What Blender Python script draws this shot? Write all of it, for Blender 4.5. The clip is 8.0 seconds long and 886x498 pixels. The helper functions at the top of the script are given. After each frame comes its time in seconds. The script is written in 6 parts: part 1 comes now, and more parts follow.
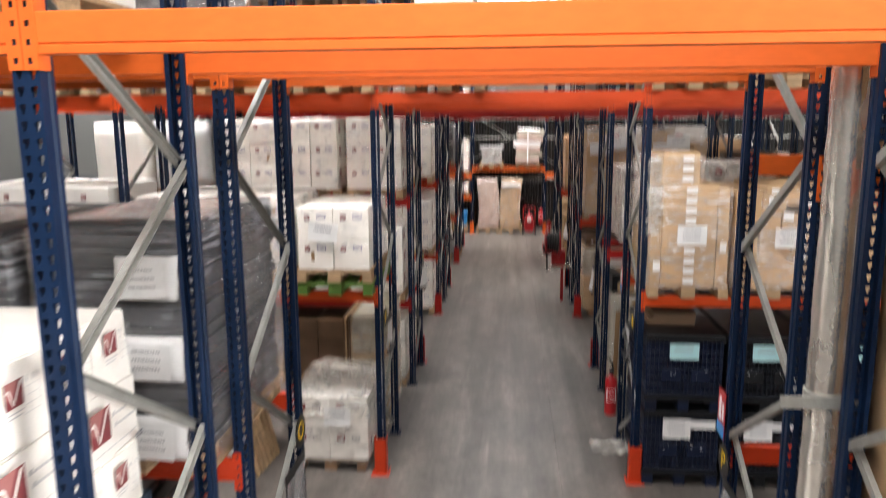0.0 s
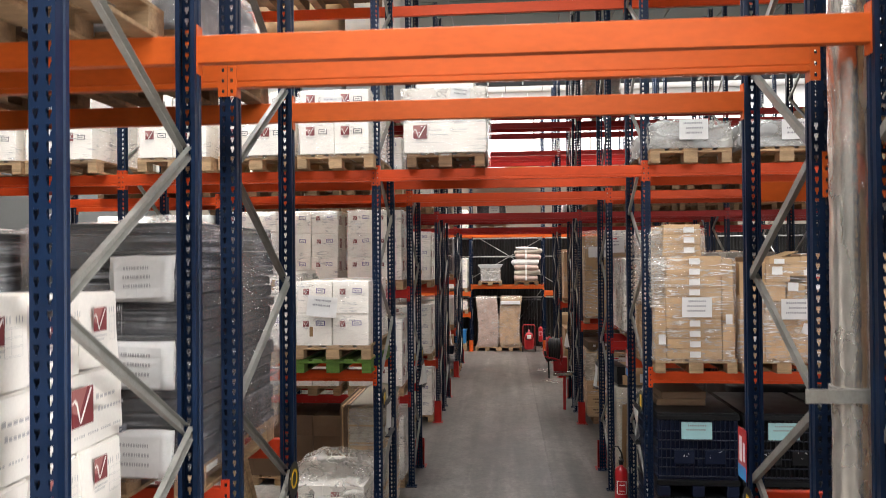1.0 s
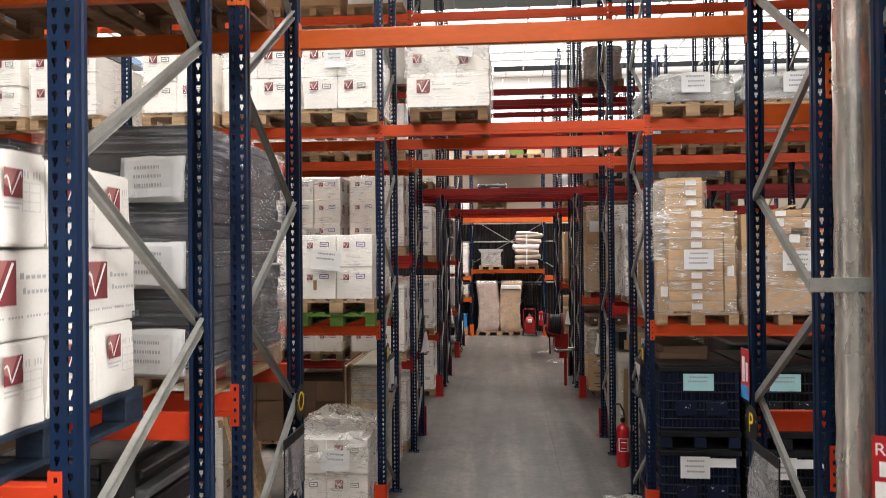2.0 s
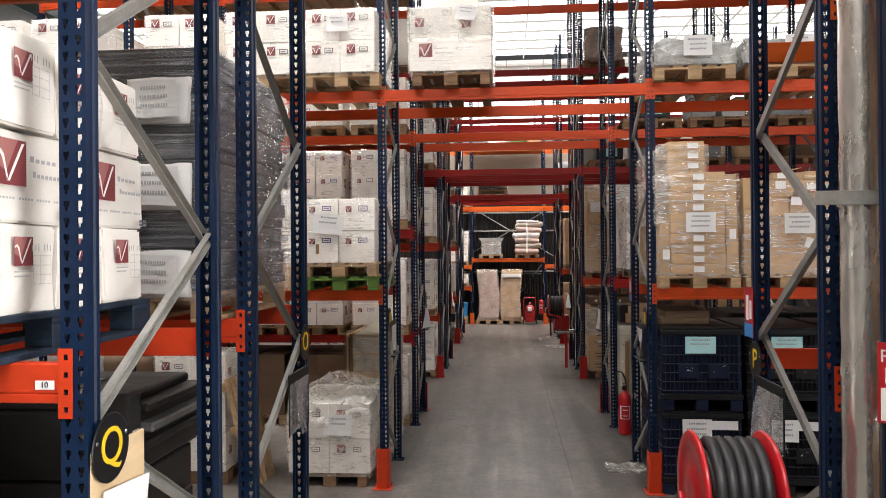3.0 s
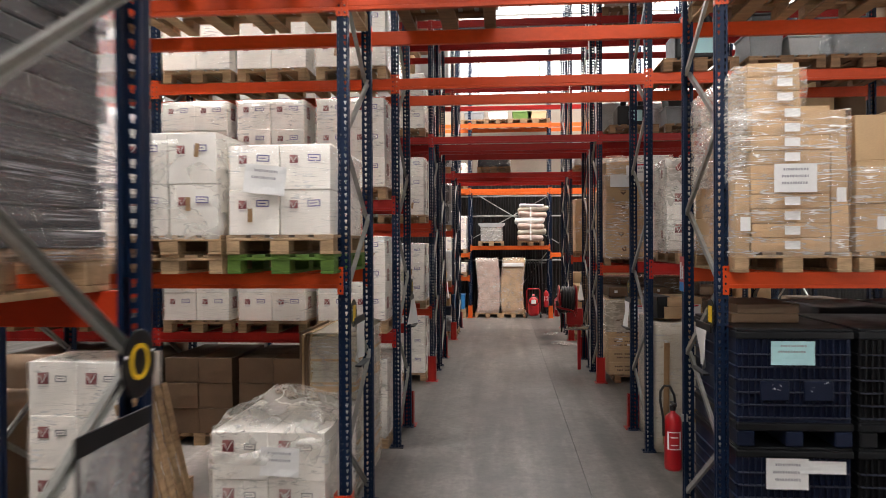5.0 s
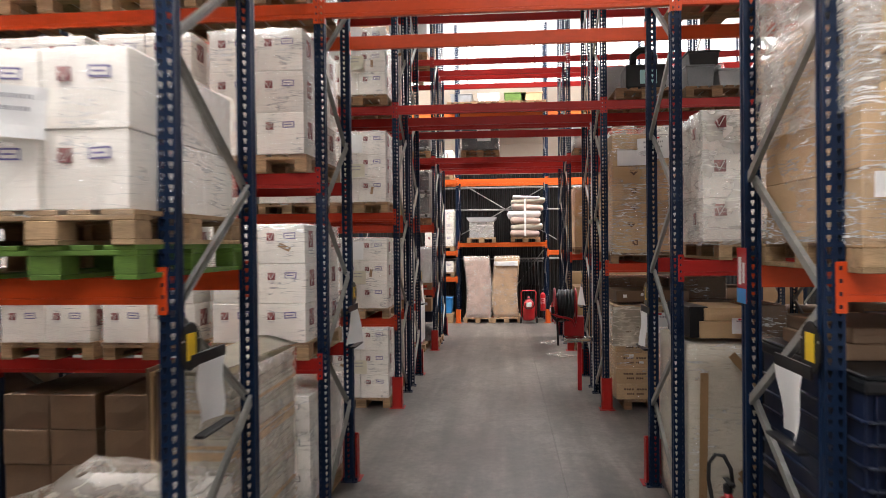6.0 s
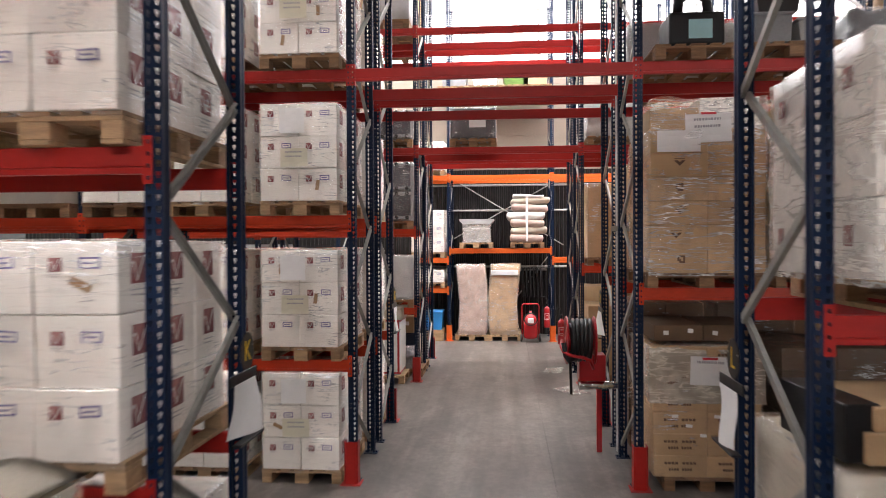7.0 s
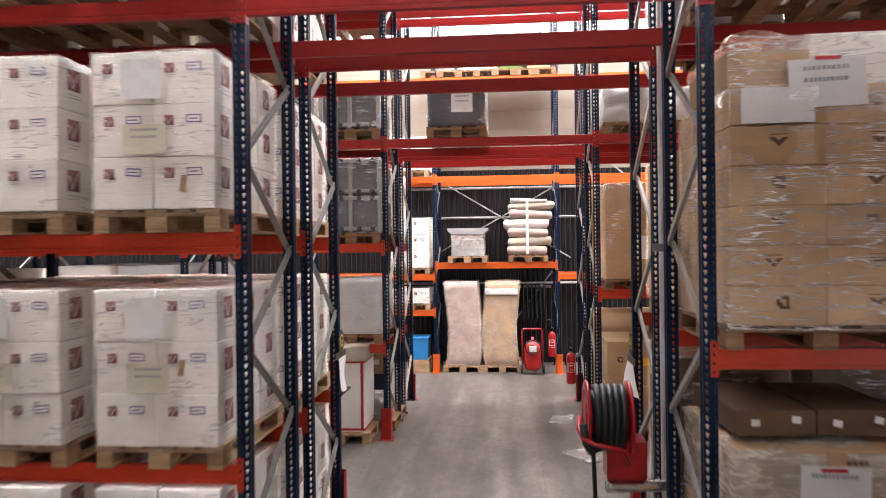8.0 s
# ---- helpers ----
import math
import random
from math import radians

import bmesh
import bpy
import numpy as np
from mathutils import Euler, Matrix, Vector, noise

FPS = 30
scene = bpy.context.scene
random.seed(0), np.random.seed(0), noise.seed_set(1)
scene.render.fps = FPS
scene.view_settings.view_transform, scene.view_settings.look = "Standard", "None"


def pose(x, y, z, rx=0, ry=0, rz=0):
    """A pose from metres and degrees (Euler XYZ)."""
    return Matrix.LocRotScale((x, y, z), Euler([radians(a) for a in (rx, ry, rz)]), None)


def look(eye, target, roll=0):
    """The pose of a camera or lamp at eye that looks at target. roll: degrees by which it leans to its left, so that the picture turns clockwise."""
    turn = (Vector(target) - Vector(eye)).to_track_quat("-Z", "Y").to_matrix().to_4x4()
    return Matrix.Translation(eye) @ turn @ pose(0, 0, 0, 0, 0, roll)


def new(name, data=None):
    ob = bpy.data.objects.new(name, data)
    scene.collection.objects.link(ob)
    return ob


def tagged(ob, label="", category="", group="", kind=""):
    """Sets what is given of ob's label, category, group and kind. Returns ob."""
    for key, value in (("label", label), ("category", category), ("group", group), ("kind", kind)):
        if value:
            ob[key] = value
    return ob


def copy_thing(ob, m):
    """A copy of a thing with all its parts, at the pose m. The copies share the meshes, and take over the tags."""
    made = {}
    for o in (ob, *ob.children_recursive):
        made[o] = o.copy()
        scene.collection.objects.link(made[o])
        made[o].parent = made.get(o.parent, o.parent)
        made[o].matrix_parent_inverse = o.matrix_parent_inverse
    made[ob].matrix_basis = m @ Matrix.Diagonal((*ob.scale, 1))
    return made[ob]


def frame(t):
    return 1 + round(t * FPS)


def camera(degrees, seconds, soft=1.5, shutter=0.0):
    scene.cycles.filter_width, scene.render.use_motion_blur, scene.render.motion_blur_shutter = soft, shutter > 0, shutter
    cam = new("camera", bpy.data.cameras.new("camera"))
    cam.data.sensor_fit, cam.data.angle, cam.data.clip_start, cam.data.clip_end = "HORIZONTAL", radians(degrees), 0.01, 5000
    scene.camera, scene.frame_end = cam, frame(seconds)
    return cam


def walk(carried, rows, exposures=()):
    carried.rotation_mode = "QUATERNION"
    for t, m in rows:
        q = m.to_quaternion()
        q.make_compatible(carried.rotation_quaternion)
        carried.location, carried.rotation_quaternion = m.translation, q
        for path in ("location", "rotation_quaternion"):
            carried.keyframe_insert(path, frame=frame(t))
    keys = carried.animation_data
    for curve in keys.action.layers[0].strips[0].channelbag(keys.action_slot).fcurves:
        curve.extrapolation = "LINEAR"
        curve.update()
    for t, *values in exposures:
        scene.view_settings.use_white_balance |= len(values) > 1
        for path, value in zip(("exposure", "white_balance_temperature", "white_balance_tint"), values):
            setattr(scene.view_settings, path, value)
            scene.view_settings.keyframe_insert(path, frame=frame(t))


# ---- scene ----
cam = camera(62.0, 8.0, soft=0.75, shutter=0.4)
PATH = [
    (0, (-0.001, 0.262, 3.944), (-0.176, 2.223, 3.591), -0.4),
    (0.1, (0.016, 0.314, 3.861), (-0.161, 2.293, 3.629), -0.3),
    (0.2, (0.016, 0.321, 3.813), (-0.161, 2.309, 3.682), -0.5),
    (0.3, (0.016, 0.329, 3.76), (-0.159, 2.32, 3.707), -0.5),
    (0.4, (0.019, 0.34, 3.715), (-0.155, 2.333, 3.715), -0.5),
    (0.5, (0.002, 0.301, 3.67), (-0.172, 2.294, 3.687), -0.5),
    (1, (-0.036, 0.275, 3.295), (-0.206, 2.268, 3.31), -0.5),
    (1.5, (-0.055, 0.225, 3.061), (-0.223, 2.218, 3.075), -0.5),
    (2, (-0.073, 0.236, 2.842), (-0.242, 2.229, 2.851), -0.5),
    (3.5, (-0.143, 0.225, 2.387), (-0.309, 2.218, 2.393), -0.5),
    (4, (-0.202, 0.583, 2.364), (-0.367, 2.577, 2.359), -0.5),
    (4.5, (-0.238, 1.379, 2.33), (-0.404, 3.372, 2.314), -0.4),
    (4.7, (-0.228, 1.790, 2.316), (-0.393, 3.783, 2.301), -0.3),
    (5.8, (0.018, 4.356, 2.239), (-0.147, 6.349, 2.226), -0.4),
    (6, (0.069, 4.857, 2.22), (-0.098, 6.85, 2.205), -0.6),
    (6.5, (0.138, 6.135, 2.249), (-0.031, 8.128, 2.234), -0.5),
    (7, (0.124, 7.594, 2.372), (-0.045, 9.587, 2.355), -0.3),
    (7.5, (0.222, 8.92, 2.408), (0.045, 10.912, 2.402), -0.8),
    (8, (0.231, 10.403, 2.534), (0.057, 12.396, 2.532), -0.7),
]
walk(cam, [(t, look(eye, target, roll)) for t, eye, target, roll in PATH],
     exposures=[(0.0, 0.25, 6500, 10), (0.6, 0.05, 6500, 10), (1.5, -0.08, 6550, 10), (3.5, -0.12, 6600, 11), (4.7, 0.0, 6600, 11), (6.0, 0.25, 6500, 11), (7.0, 0.5, 6450, 14), (8.0, 0.65, 6400, 16)])

# ---- world and large lights ----
world = bpy.data.worlds.new("sky")
scene.world = world
world.use_nodes = True
wn = world.node_tree.nodes
sky = wn.new("ShaderNodeTexSky")
sky.sky_type, sky.sun_disc = "NISHITA", False
sky.sun_elevation, sky.sun_rotation = radians(48), radians(20)
wn["Background"].inputs["Strength"].default_value = 0.12
world.node_tree.links.new(sky.outputs["Color"], wn["Background"].inputs["Color"])

sun = new("sun", bpy.data.lights.new("sun", "SUN"))
sun.data.energy, sun.data.angle, sun.data.color = 1.0, radians(12), (1.0, 0.96, 0.9)
sun.matrix_world = look((0, 30, 30), (0, 16, 4))

CEILING = 9.1
BACK = 26.8
FRONT = -6.0
SIDE = 13.0
# y from, y to, power of each roof lamp, x from, x to, spread angle
# the first four are unseen, added to shape the light; the last is widened
ROOF_OPENINGS = [(-4.6, -1.2, 2250, -5.0, 9.5, 180), (5.2, 7.0, 440, -8.5, 0.5, 130), (9.1, 10.6, 260, -9.5, -2.6, 60), (12.3, 14.0, 120, -9.5, -2.0, 80), (19.2, 26.0, 2750, -12.5, 12.5, 180)]


def roof_lamp(y0, y1, watts, x0, x1, spread):
    lamp = new("roof_daylight", bpy.data.lights.new("roof_daylight", "AREA"))
    lamp.data.shape, lamp.data.size, lamp.data.size_y = "RECTANGLE", x1 - x0 - 0.2, y1 - y0 - 0.1
    lamp.data.spread = radians(spread)
    lamp.data.energy, lamp.data.color = watts, (1.0, 0.985, 0.985)
    lamp.matrix_world = pose((x0 + x1) / 2, (y0 + y1) / 2, CEILING + 0.02)


for band in ROOF_OPENINGS:
    roof_lamp(*band)
window_lamp = new("window_daylight", bpy.data.lights.new("window_daylight", "AREA"))
window_lamp.data.shape, window_lamp.data.size, window_lamp.data.size_y = "RECTANGLE", 2 * SIDE - 2, 1.3
window_lamp.data.energy, window_lamp.data.color = 500, (0.99, 0.99, 1.0)
window_lamp.matrix_world = pose(0, BACK - 0.02, 7.65, -90, 0, 0)

# an unseen loading door, added in the right-hand wall to light the near cartons
DOOR = (-4.5, 0.9, 4.6)
door_lamp = new("door_daylight", bpy.data.lights.new("door_daylight", "AREA"))
door_lamp.data.shape, door_lamp.data.size, door_lamp.data.size_y = "RECTANGLE", DOOR[2] - 0.1, DOOR[1] - DOOR[0] - 0.1
door_lamp.data.energy, door_lamp.data.color = 1950, (0.99, 0.99, 1.0)
door_lamp.matrix_world = pose(SIDE - 0.02, (DOOR[0] + DOOR[1]) / 2, DOOR[2] / 2, 0, 90, 0)


# ---- materials ----
def material(name, base, rough=0.6, metal=0.0, var=0.12, scale=6.0, fine=60.0, bump=0.1, stretch=(1, 1, 1), per_object=0.0, coat=0.0, spec=0.5):
    """A painted, wooden or paper surface: base colour with stains at two scales, fine relief, and small differences between objects."""
    m = bpy.data.materials.new(name)
    m.use_nodes = True
    n, l = m.node_tree.nodes, m.node_tree.links
    b = n["Principled BSDF"]
    tc = n.new("ShaderNodeTexCoord")
    mp = n.new("ShaderNodeMapping")
    mp.inputs["Scale"].default_value = stretch
    l.new(tc.outputs["Object"], mp.inputs["Vector"])
    info = n.new("ShaderNodeObjectInfo")
    shift = n.new("ShaderNodeVectorMath")
    shift.operation = "ADD"
    l.new(mp.outputs["Vector"], shift.inputs[0])
    spread = n.new("ShaderNodeMath")
    spread.operation = "MULTIPLY"
    spread.inputs[1].default_value = 40.0
    l.new(info.outputs["Random"], spread.inputs[0])
    l.new(spread.outputs[0], shift.inputs[1])
    big, small = n.new("ShaderNodeTexNoise"), n.new("ShaderNodeTexNoise")
    big.inputs["Scale"].default_value, big.inputs["Detail"].default_value = scale, 5
    small.inputs["Scale"].default_value, small.inputs["Detail"].default_value = fine, 4
    l.new(shift.outputs[0], big.inputs["Vector"])
    l.new(shift.outputs[0], small.inputs["Vector"])
    ramp = n.new("ShaderNodeMapRange")
    ramp.inputs["From Min"].default_value, ramp.inputs["From Max"].default_value = 0.3, 0.72
    ramp.inputs["To Min"].default_value, ramp.inputs["To Max"].default_value = 1 - var, 1 + var * 0.6
    l.new(big.outputs["Fac"], ramp.inputs["Value"])
    grain = n.new("ShaderNodeMapRange")
    grain.inputs["From Min"].default_value, grain.inputs["From Max"].default_value = 0.3, 0.7
    grain.inputs["To Min"].default_value, grain.inputs["To Max"].default_value = 1 - var * 0.5, 1 + var * 0.3
    l.new(small.outputs["Fac"], grain.inputs["Value"])
    each = n.new("ShaderNodeMapRange")
    each.inputs["To Min"].default_value, each.inputs["To Max"].default_value = 1 - per_object, 1 + per_object * 0.5
    l.new(info.outputs["Random"], each.inputs["Value"])
    m1, m2 = n.new("ShaderNodeMath"), n.new("ShaderNodeMath")
    m1.operation = m2.operation = "MULTIPLY"
    l.new(ramp.outputs[0], m1.inputs[0])
    l.new(grain.outputs[0], m1.inputs[1])
    l.new(m1.outputs[0], m2.inputs[0])
    l.new(each.outputs[0], m2.inputs[1])
    tint = n.new("ShaderNodeVectorMath")
    tint.operation = "SCALE"
    tint.inputs[0].default_value = base
    l.new(m2.outputs[0], tint.inputs["Scale"])
    l.new(tint.outputs[0], b.inputs["Base Color"])
    b.inputs["Metallic"].default_value = metal
    b.inputs["Coat Weight"].default_value = coat
    b.inputs["Specular IOR Level"].default_value = spec
    rr = n.new("ShaderNodeMapRange")
    rr.inputs["To Min"].default_value, rr.inputs["To Max"].default_value = max(0.05, rough - 0.12), min(1.0, rough + 0.12)
    l.new(big.outputs["Fac"], rr.inputs["Value"])
    l.new(rr.outputs[0], b.inputs["Roughness"])
    bp = n.new("ShaderNodeBump")
    bp.inputs["Strength"].default_value, bp.inputs["Distance"].default_value = bump, 0.004
    l.new(small.outputs["Fac"], bp.inputs["Height"])
    l.new(bp.outputs[0], b.inputs["Normal"])
    return m


def film_material(name, tone, base, haze, streak, scale=(1.6, 1.6, 16.0), thin=0.02, gloss=0.14, sheen=0.5, least=0.15):
    """Stretch film: clear plastic; base is how much it hides, haze the milky patches, streak the fine white pulled
    creases; both also paint in sheen and glints.
    """
    m = bpy.data.materials.new(name)
    m.use_nodes = True
    n, l = m.node_tree.nodes, m.node_tree.links
    b, out = n["Principled BSDF"], n["Material Output"]
    b.inputs["Base Color"].default_value = (*tone, 1)
    b.inputs["Roughness"].default_value = gloss + 0.1
    tc, mp, info, add = n.new("ShaderNodeTexCoord"), n.new("ShaderNodeMapping"), n.new("ShaderNodeObjectInfo"), n.new("ShaderNodeVectorMath")
    mp.inputs["Scale"].default_value = scale
    mp.inputs["Rotation"].default_value = (0.10, 0.14, 0)
    add.operation = "ADD"
    spread = n.new("ShaderNodeMath")
    spread.operation = "MULTIPLY"
    spread.inputs[1].default_value = 30.0
    l.new(info.outputs["Random"], spread.inputs[0])
    l.new(tc.outputs["Object"], mp.inputs["Vector"])
    l.new(mp.outputs["Vector"], add.inputs[0])
    l.new(spread.outputs[0], add.inputs[1])

    def cloud(vector, size, detail, warp=0.0):
        t = n.new("ShaderNodeTexNoise")
        t.inputs["Scale"].default_value, t.inputs["Detail"].default_value, t.inputs["Distortion"].default_value = size, detail, warp
        l.new(vector, t.inputs["Vector"])
        return t.outputs["Fac"]

    def span(value, lo, hi, to_lo, to_hi):
        r = n.new("ShaderNodeMapRange")
        r.interpolation_type = "SMOOTHSTEP"
        for key, v in zip(("From Min", "From Max", "To Min", "To Max"), (lo, hi, to_lo, to_hi)):
            r.inputs[key].default_value = v
        l.new(value, r.inputs["Value"])
        return r.outputs[0]

    def calc(op, a, c):
        k = n.new("ShaderNodeMath")
        k.operation = op
        for i, v in enumerate((a, c)):
            if isinstance(v, float):
                k.inputs[i].default_value = v
            else:
                l.new(v, k.inputs[i])
        return k.outputs[0]
    crease = cloud(add.outputs[0], 1.9, 3.0, 0.4)
    patch = cloud(tc.outputs["Object"], 2.6, 2.0)
    milky = cloud(tc.outputs["Object"], 4.5, 3.0)
    # white lines along the creases, which also paint glints into the colour
    line = span(calc("ABSOLUTE", calc("SUBTRACT", crease, 0.5), 0.0), 0.0, thin, 1.0, 0.0)
    line = calc("MULTIPLY", line, span(patch, 0.50, 0.64, least, streak))
    fac = calc("ADD", calc("ADD", line, span(milky, 0.45, 0.7, 0.0, haze)), base)
    bp = n.new("ShaderNodeBump")
    bp.inputs["Strength"].default_value, bp.inputs["Distance"].default_value = 0.8, 0.03
    l.new(crease, bp.inputs["Height"])
    clear, mix, both = n.new("ShaderNodeBsdfTransparent"), n.new("ShaderNodeMixShader"), n.new("ShaderNodeAddShader")
    shine, edge = n.new("ShaderNodeBsdfGlossy"), n.new("ShaderNodeFresnel")
    shine.inputs["Roughness"].default_value = gloss
    edge.inputs["IOR"].default_value = 1.45
    l.new(bp.outputs[0], shine.inputs["Normal"])
    l.new(bp.outputs[0], edge.inputs["Normal"])
    l.new(fac, mix.inputs["Fac"])
    l.new(clear.outputs[0], mix.inputs[1])
    l.new(b.outputs[0], mix.inputs[2])
    # several layers of film, each with two faces, add their gloss
    l.new(calc("MINIMUM", calc("MULTIPLY", edge.outputs[0], sheen * 0.6), 0.5), shine.inputs["Color"])
    l.new(mix.outputs[0], both.inputs[0])
    l.new(shine.outputs[0], both.inputs[1])
    l.new(both.outputs[0], out.inputs["Surface"])
    return m


def floor_material():
    """Worn warm-grey concrete: cloudy patches, dark tyre tracks along the lane, pale scuffs, fine grit and a soft polish."""
    m = material("worn_concrete", (0.160, 0.139, 0.123), 0.44, 0, 0.30, 0.7, 7.0, 0.15)
    n, l = m.node_tree.nodes, m.node_tree.links
    b = n["Principled BSDF"]
    tc = n.new("ShaderNodeTexCoord")

    def layer(scale, detail, squash, lo, hi, to_lo, to_hi, distort=0.0):
        mp, t, mr = n.new("ShaderNodeMapping"), n.new("ShaderNodeTexNoise"), n.new("ShaderNodeMapRange")
        mp.inputs["Scale"].default_value = squash
        l.new(tc.outputs["Object"], mp.inputs["Vector"])
        t.inputs["Scale"].default_value, t.inputs["Detail"].default_value, t.inputs["Distortion"].default_value = scale, detail, distort
        l.new(mp.outputs["Vector"], t.inputs["Vector"])
        mr.inputs["From Min"].default_value, mr.inputs["From Max"].default_value = lo, hi
        mr.inputs["To Min"].default_value, mr.inputs["To Max"].default_value = to_lo, to_hi
        l.new(t.outputs["Fac"], mr.inputs["Value"])
        sc = n.new("ShaderNodeVectorMath")
        sc.operation = "SCALE"
        l.new(b.inputs["Base Color"].links[0].from_socket, sc.inputs[0])
        l.new(mr.outputs[0], sc.inputs["Scale"])
        l.new(sc.outputs[0], b.inputs["Base Color"])
    layer(1.2, 7, (2.4, 0.13, 1), 0.38, 0.62, 0.66, 1.14)
    layer(0.9, 8, (1, 0.5, 1), 0.38, 0.62, 0.80, 1.12, 0.4)
    layer(3.0, 6, (1.0, 0.12, 1), 0.56, 0.70, 1.0, 1.40, 0.7)
    layer(4.0, 6, (1, 0.6, 1), 0.36, 0.64, 0.86, 1.10, 0.3)
    layer(16.0, 5, (1, 1, 1), 0.3, 0.7, 0.80, 1.16)
    layer(60.0, 3, (1, 1, 1), 0.3, 0.7, 0.88, 1.10)
    return m


BLUE = material("navy_rack_paint", (0.0042, 0.0150, 0.044), 0.45, 0, 0.25, 5, 70, 0.05, spec=0.22)
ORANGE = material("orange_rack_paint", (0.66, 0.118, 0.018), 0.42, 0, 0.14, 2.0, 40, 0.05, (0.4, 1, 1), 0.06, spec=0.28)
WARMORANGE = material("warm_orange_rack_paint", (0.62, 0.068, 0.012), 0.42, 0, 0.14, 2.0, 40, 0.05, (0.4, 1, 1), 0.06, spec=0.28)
# red-orange with the dim light of the far runs put into its colour
SHADED_REDORANGE = material("shaded_red_orange_paint", (0.38, 0.016, 0.012), 0.45, 0, 0.16, 2.0, 40, 0.05, (0.4, 1, 1), 0.08, spec=0.28)
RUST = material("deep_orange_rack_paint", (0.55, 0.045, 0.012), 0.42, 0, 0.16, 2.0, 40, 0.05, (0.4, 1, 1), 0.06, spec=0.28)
GALV = material("galvanised_steel", (0.36, 0.355, 0.325), 0.48, 0.4, 0.2, 9, 80, 0.05, per_object=0.12)
WOOD = material("pallet_wood", (0.47, 0.31, 0.17), 0.8, 0, 0.3, 4, 30, 0.4, (1, 6, 6), 0.25)
PALEWOOD = material("pale_plywood", (0.62, 0.46, 0.27), 0.7, 0, 0.12, 4, 40, 0.15, (1, 5, 5))
OLDWOOD = material("weathered_pallet_wood", (0.29, 0.165, 0.085), 0.85, 0, 0.35, 4, 30, 0.4, (1, 6, 6), 0.25)
GREENWOOD = material("green_painted_wood", (0.10, 0.19, 0.026), 0.7, 0, 0.25, 5, 40, 0.3, (1, 5, 5), 0.12)
BLUEWOOD = material("blue_painted_wood", (0.007, 0.020, 0.042), 0.75, 0, 0.8, 6, 40, 0.3, (1, 5, 5), 0.15)
WHITECARD = material("white_carton_board", (0.79, 0.75, 0.69), 0.72, 0, 0.07, 3, 90, 0.08, per_object=0.07)
BROWNCARD = material("brown_carton_board", (0.52, 0.345, 0.185), 0.78, 0, 0.12, 4, 90, 0.1, per_object=0.14)
# brown board with shade put into its colour, for goods in dim bays
SHADEDCARD = material("shaded_brown_board", (0.15, 0.09, 0.05), 0.8, 0, 0.15, 4, 90, 0.1, per_object=0.14)
PAPER = material("white_paper", (0.80, 0.79, 0.77), 0.7, 0, 0.05, 5, 60, 0.05)
CYANPAPER = material("pale_cyan_paper", (0.42, 0.70, 0.72), 0.7, 0, 0.05, 5, 60, 0.05)
TAPE = material("brown_packing_tape", (0.33, 0.20, 0.10), 0.3, 0, 0.12, 6, 60, 0.05)
CRIMSON = material("crimson_print", (0.18, 0.032, 0.036), 0.6, 0, 0.06, 8, 60, 0.0)
ROSE = material("faded_crimson_print", (0.34, 0.13, 0.12), 0.6, 0, 0.06, 8, 60, 0.0)
TAPERED = material("red_tape", (0.55, 0.02, 0.03), 0.5, 0, 0.08, 8, 60, 0.0)
INK = material("grey_ink", (0.13, 0.13, 0.14), 0.7, 0, 0.05, 8, 60, 0.0)
FAINTINK = material("faint_handwriting", (0.34, 0.33, 0.35), 0.7, 0, 0.1, 8, 60, 0.0)
PENCIL = material("pencil_line", (0.45, 0.44, 0.44), 0.7, 0, 0.1, 8, 60, 0.0)
VIOLETINK = material("violet_ink", (0.12, 0.10, 0.26), 0.7, 0, 0.05, 8, 60, 0.0)
BROWNINK = material("dark_brown_ink", (0.14, 0.08, 0.045), 0.7, 0, 0.05, 8, 60, 0.0)
YELLOW = material("yellow_plastic", (0.80, 0.52, 0.02), 0.45, 0, 0.06, 8, 60, 0.0)
BLACK = material("black_plastic", (0.010, 0.010, 0.011), 0.38, 0, 0.2, 8, 60, 0.05, spec=0.3)
RUBBER = material("black_rubber_hose", (0.016, 0.016, 0.017), 0.5, 0, 0.25, 10, 60, 0.1)
CHARCOAL = material("charcoal_plastic", (0.042, 0.041, 0.040), 0.45, 0, 0.15, 6, 80, 0.1, spec=0.3)
CRATEBLUE = material("dark_blue_crate_plastic", (0.008, 0.014, 0.038), 0.42, 0, 0.2, 6, 60, 0.1, per_object=0.25, spec=0.3)
CRATEGREY = material("dark_grey_crate_plastic", (0.008, 0.0085, 0.010), 0.45, 0, 0.2, 6, 60, 0.1, spec=0.3)
RED = material("fire_red_paint", (0.43, 0.008, 0.013), 0.35, 0, 0.12, 6, 60, 0.03, coat=0.2)
FOIL = material("foil_pipe_cladding", (0.86, 0.81, 0.74), 0.26, 0.85, 0.25, 5, 22, 1.0, (1, 1, 0.4))
PIPEGREY = material("light_grey_pipe_paint", (0.66, 0.66, 0.65), 0.4, 0.2, 0.12, 5, 40, 0.1)
SILVERFOIL = material("bright_foil_cladding", (0.80, 0.79, 0.77), 0.22, 0.95, 0.15, 6, 26, 0.8)
STEEL = material("bare_steel", (0.5, 0.5, 0.5), 0.3, 1.0, 0.1, 8, 60, 0.05)
GREYPLASTIC = material("grey_sheet_plastic", (0.26, 0.265, 0.27), 0.5, 0, 0.15, 5, 50, 0.1, per_object=0.15)
LIGHTGREY = material("light_grey_board", (0.45, 0.45, 0.44), 0.6, 0, 0.1, 5, 50, 0.1, per_object=0.12)
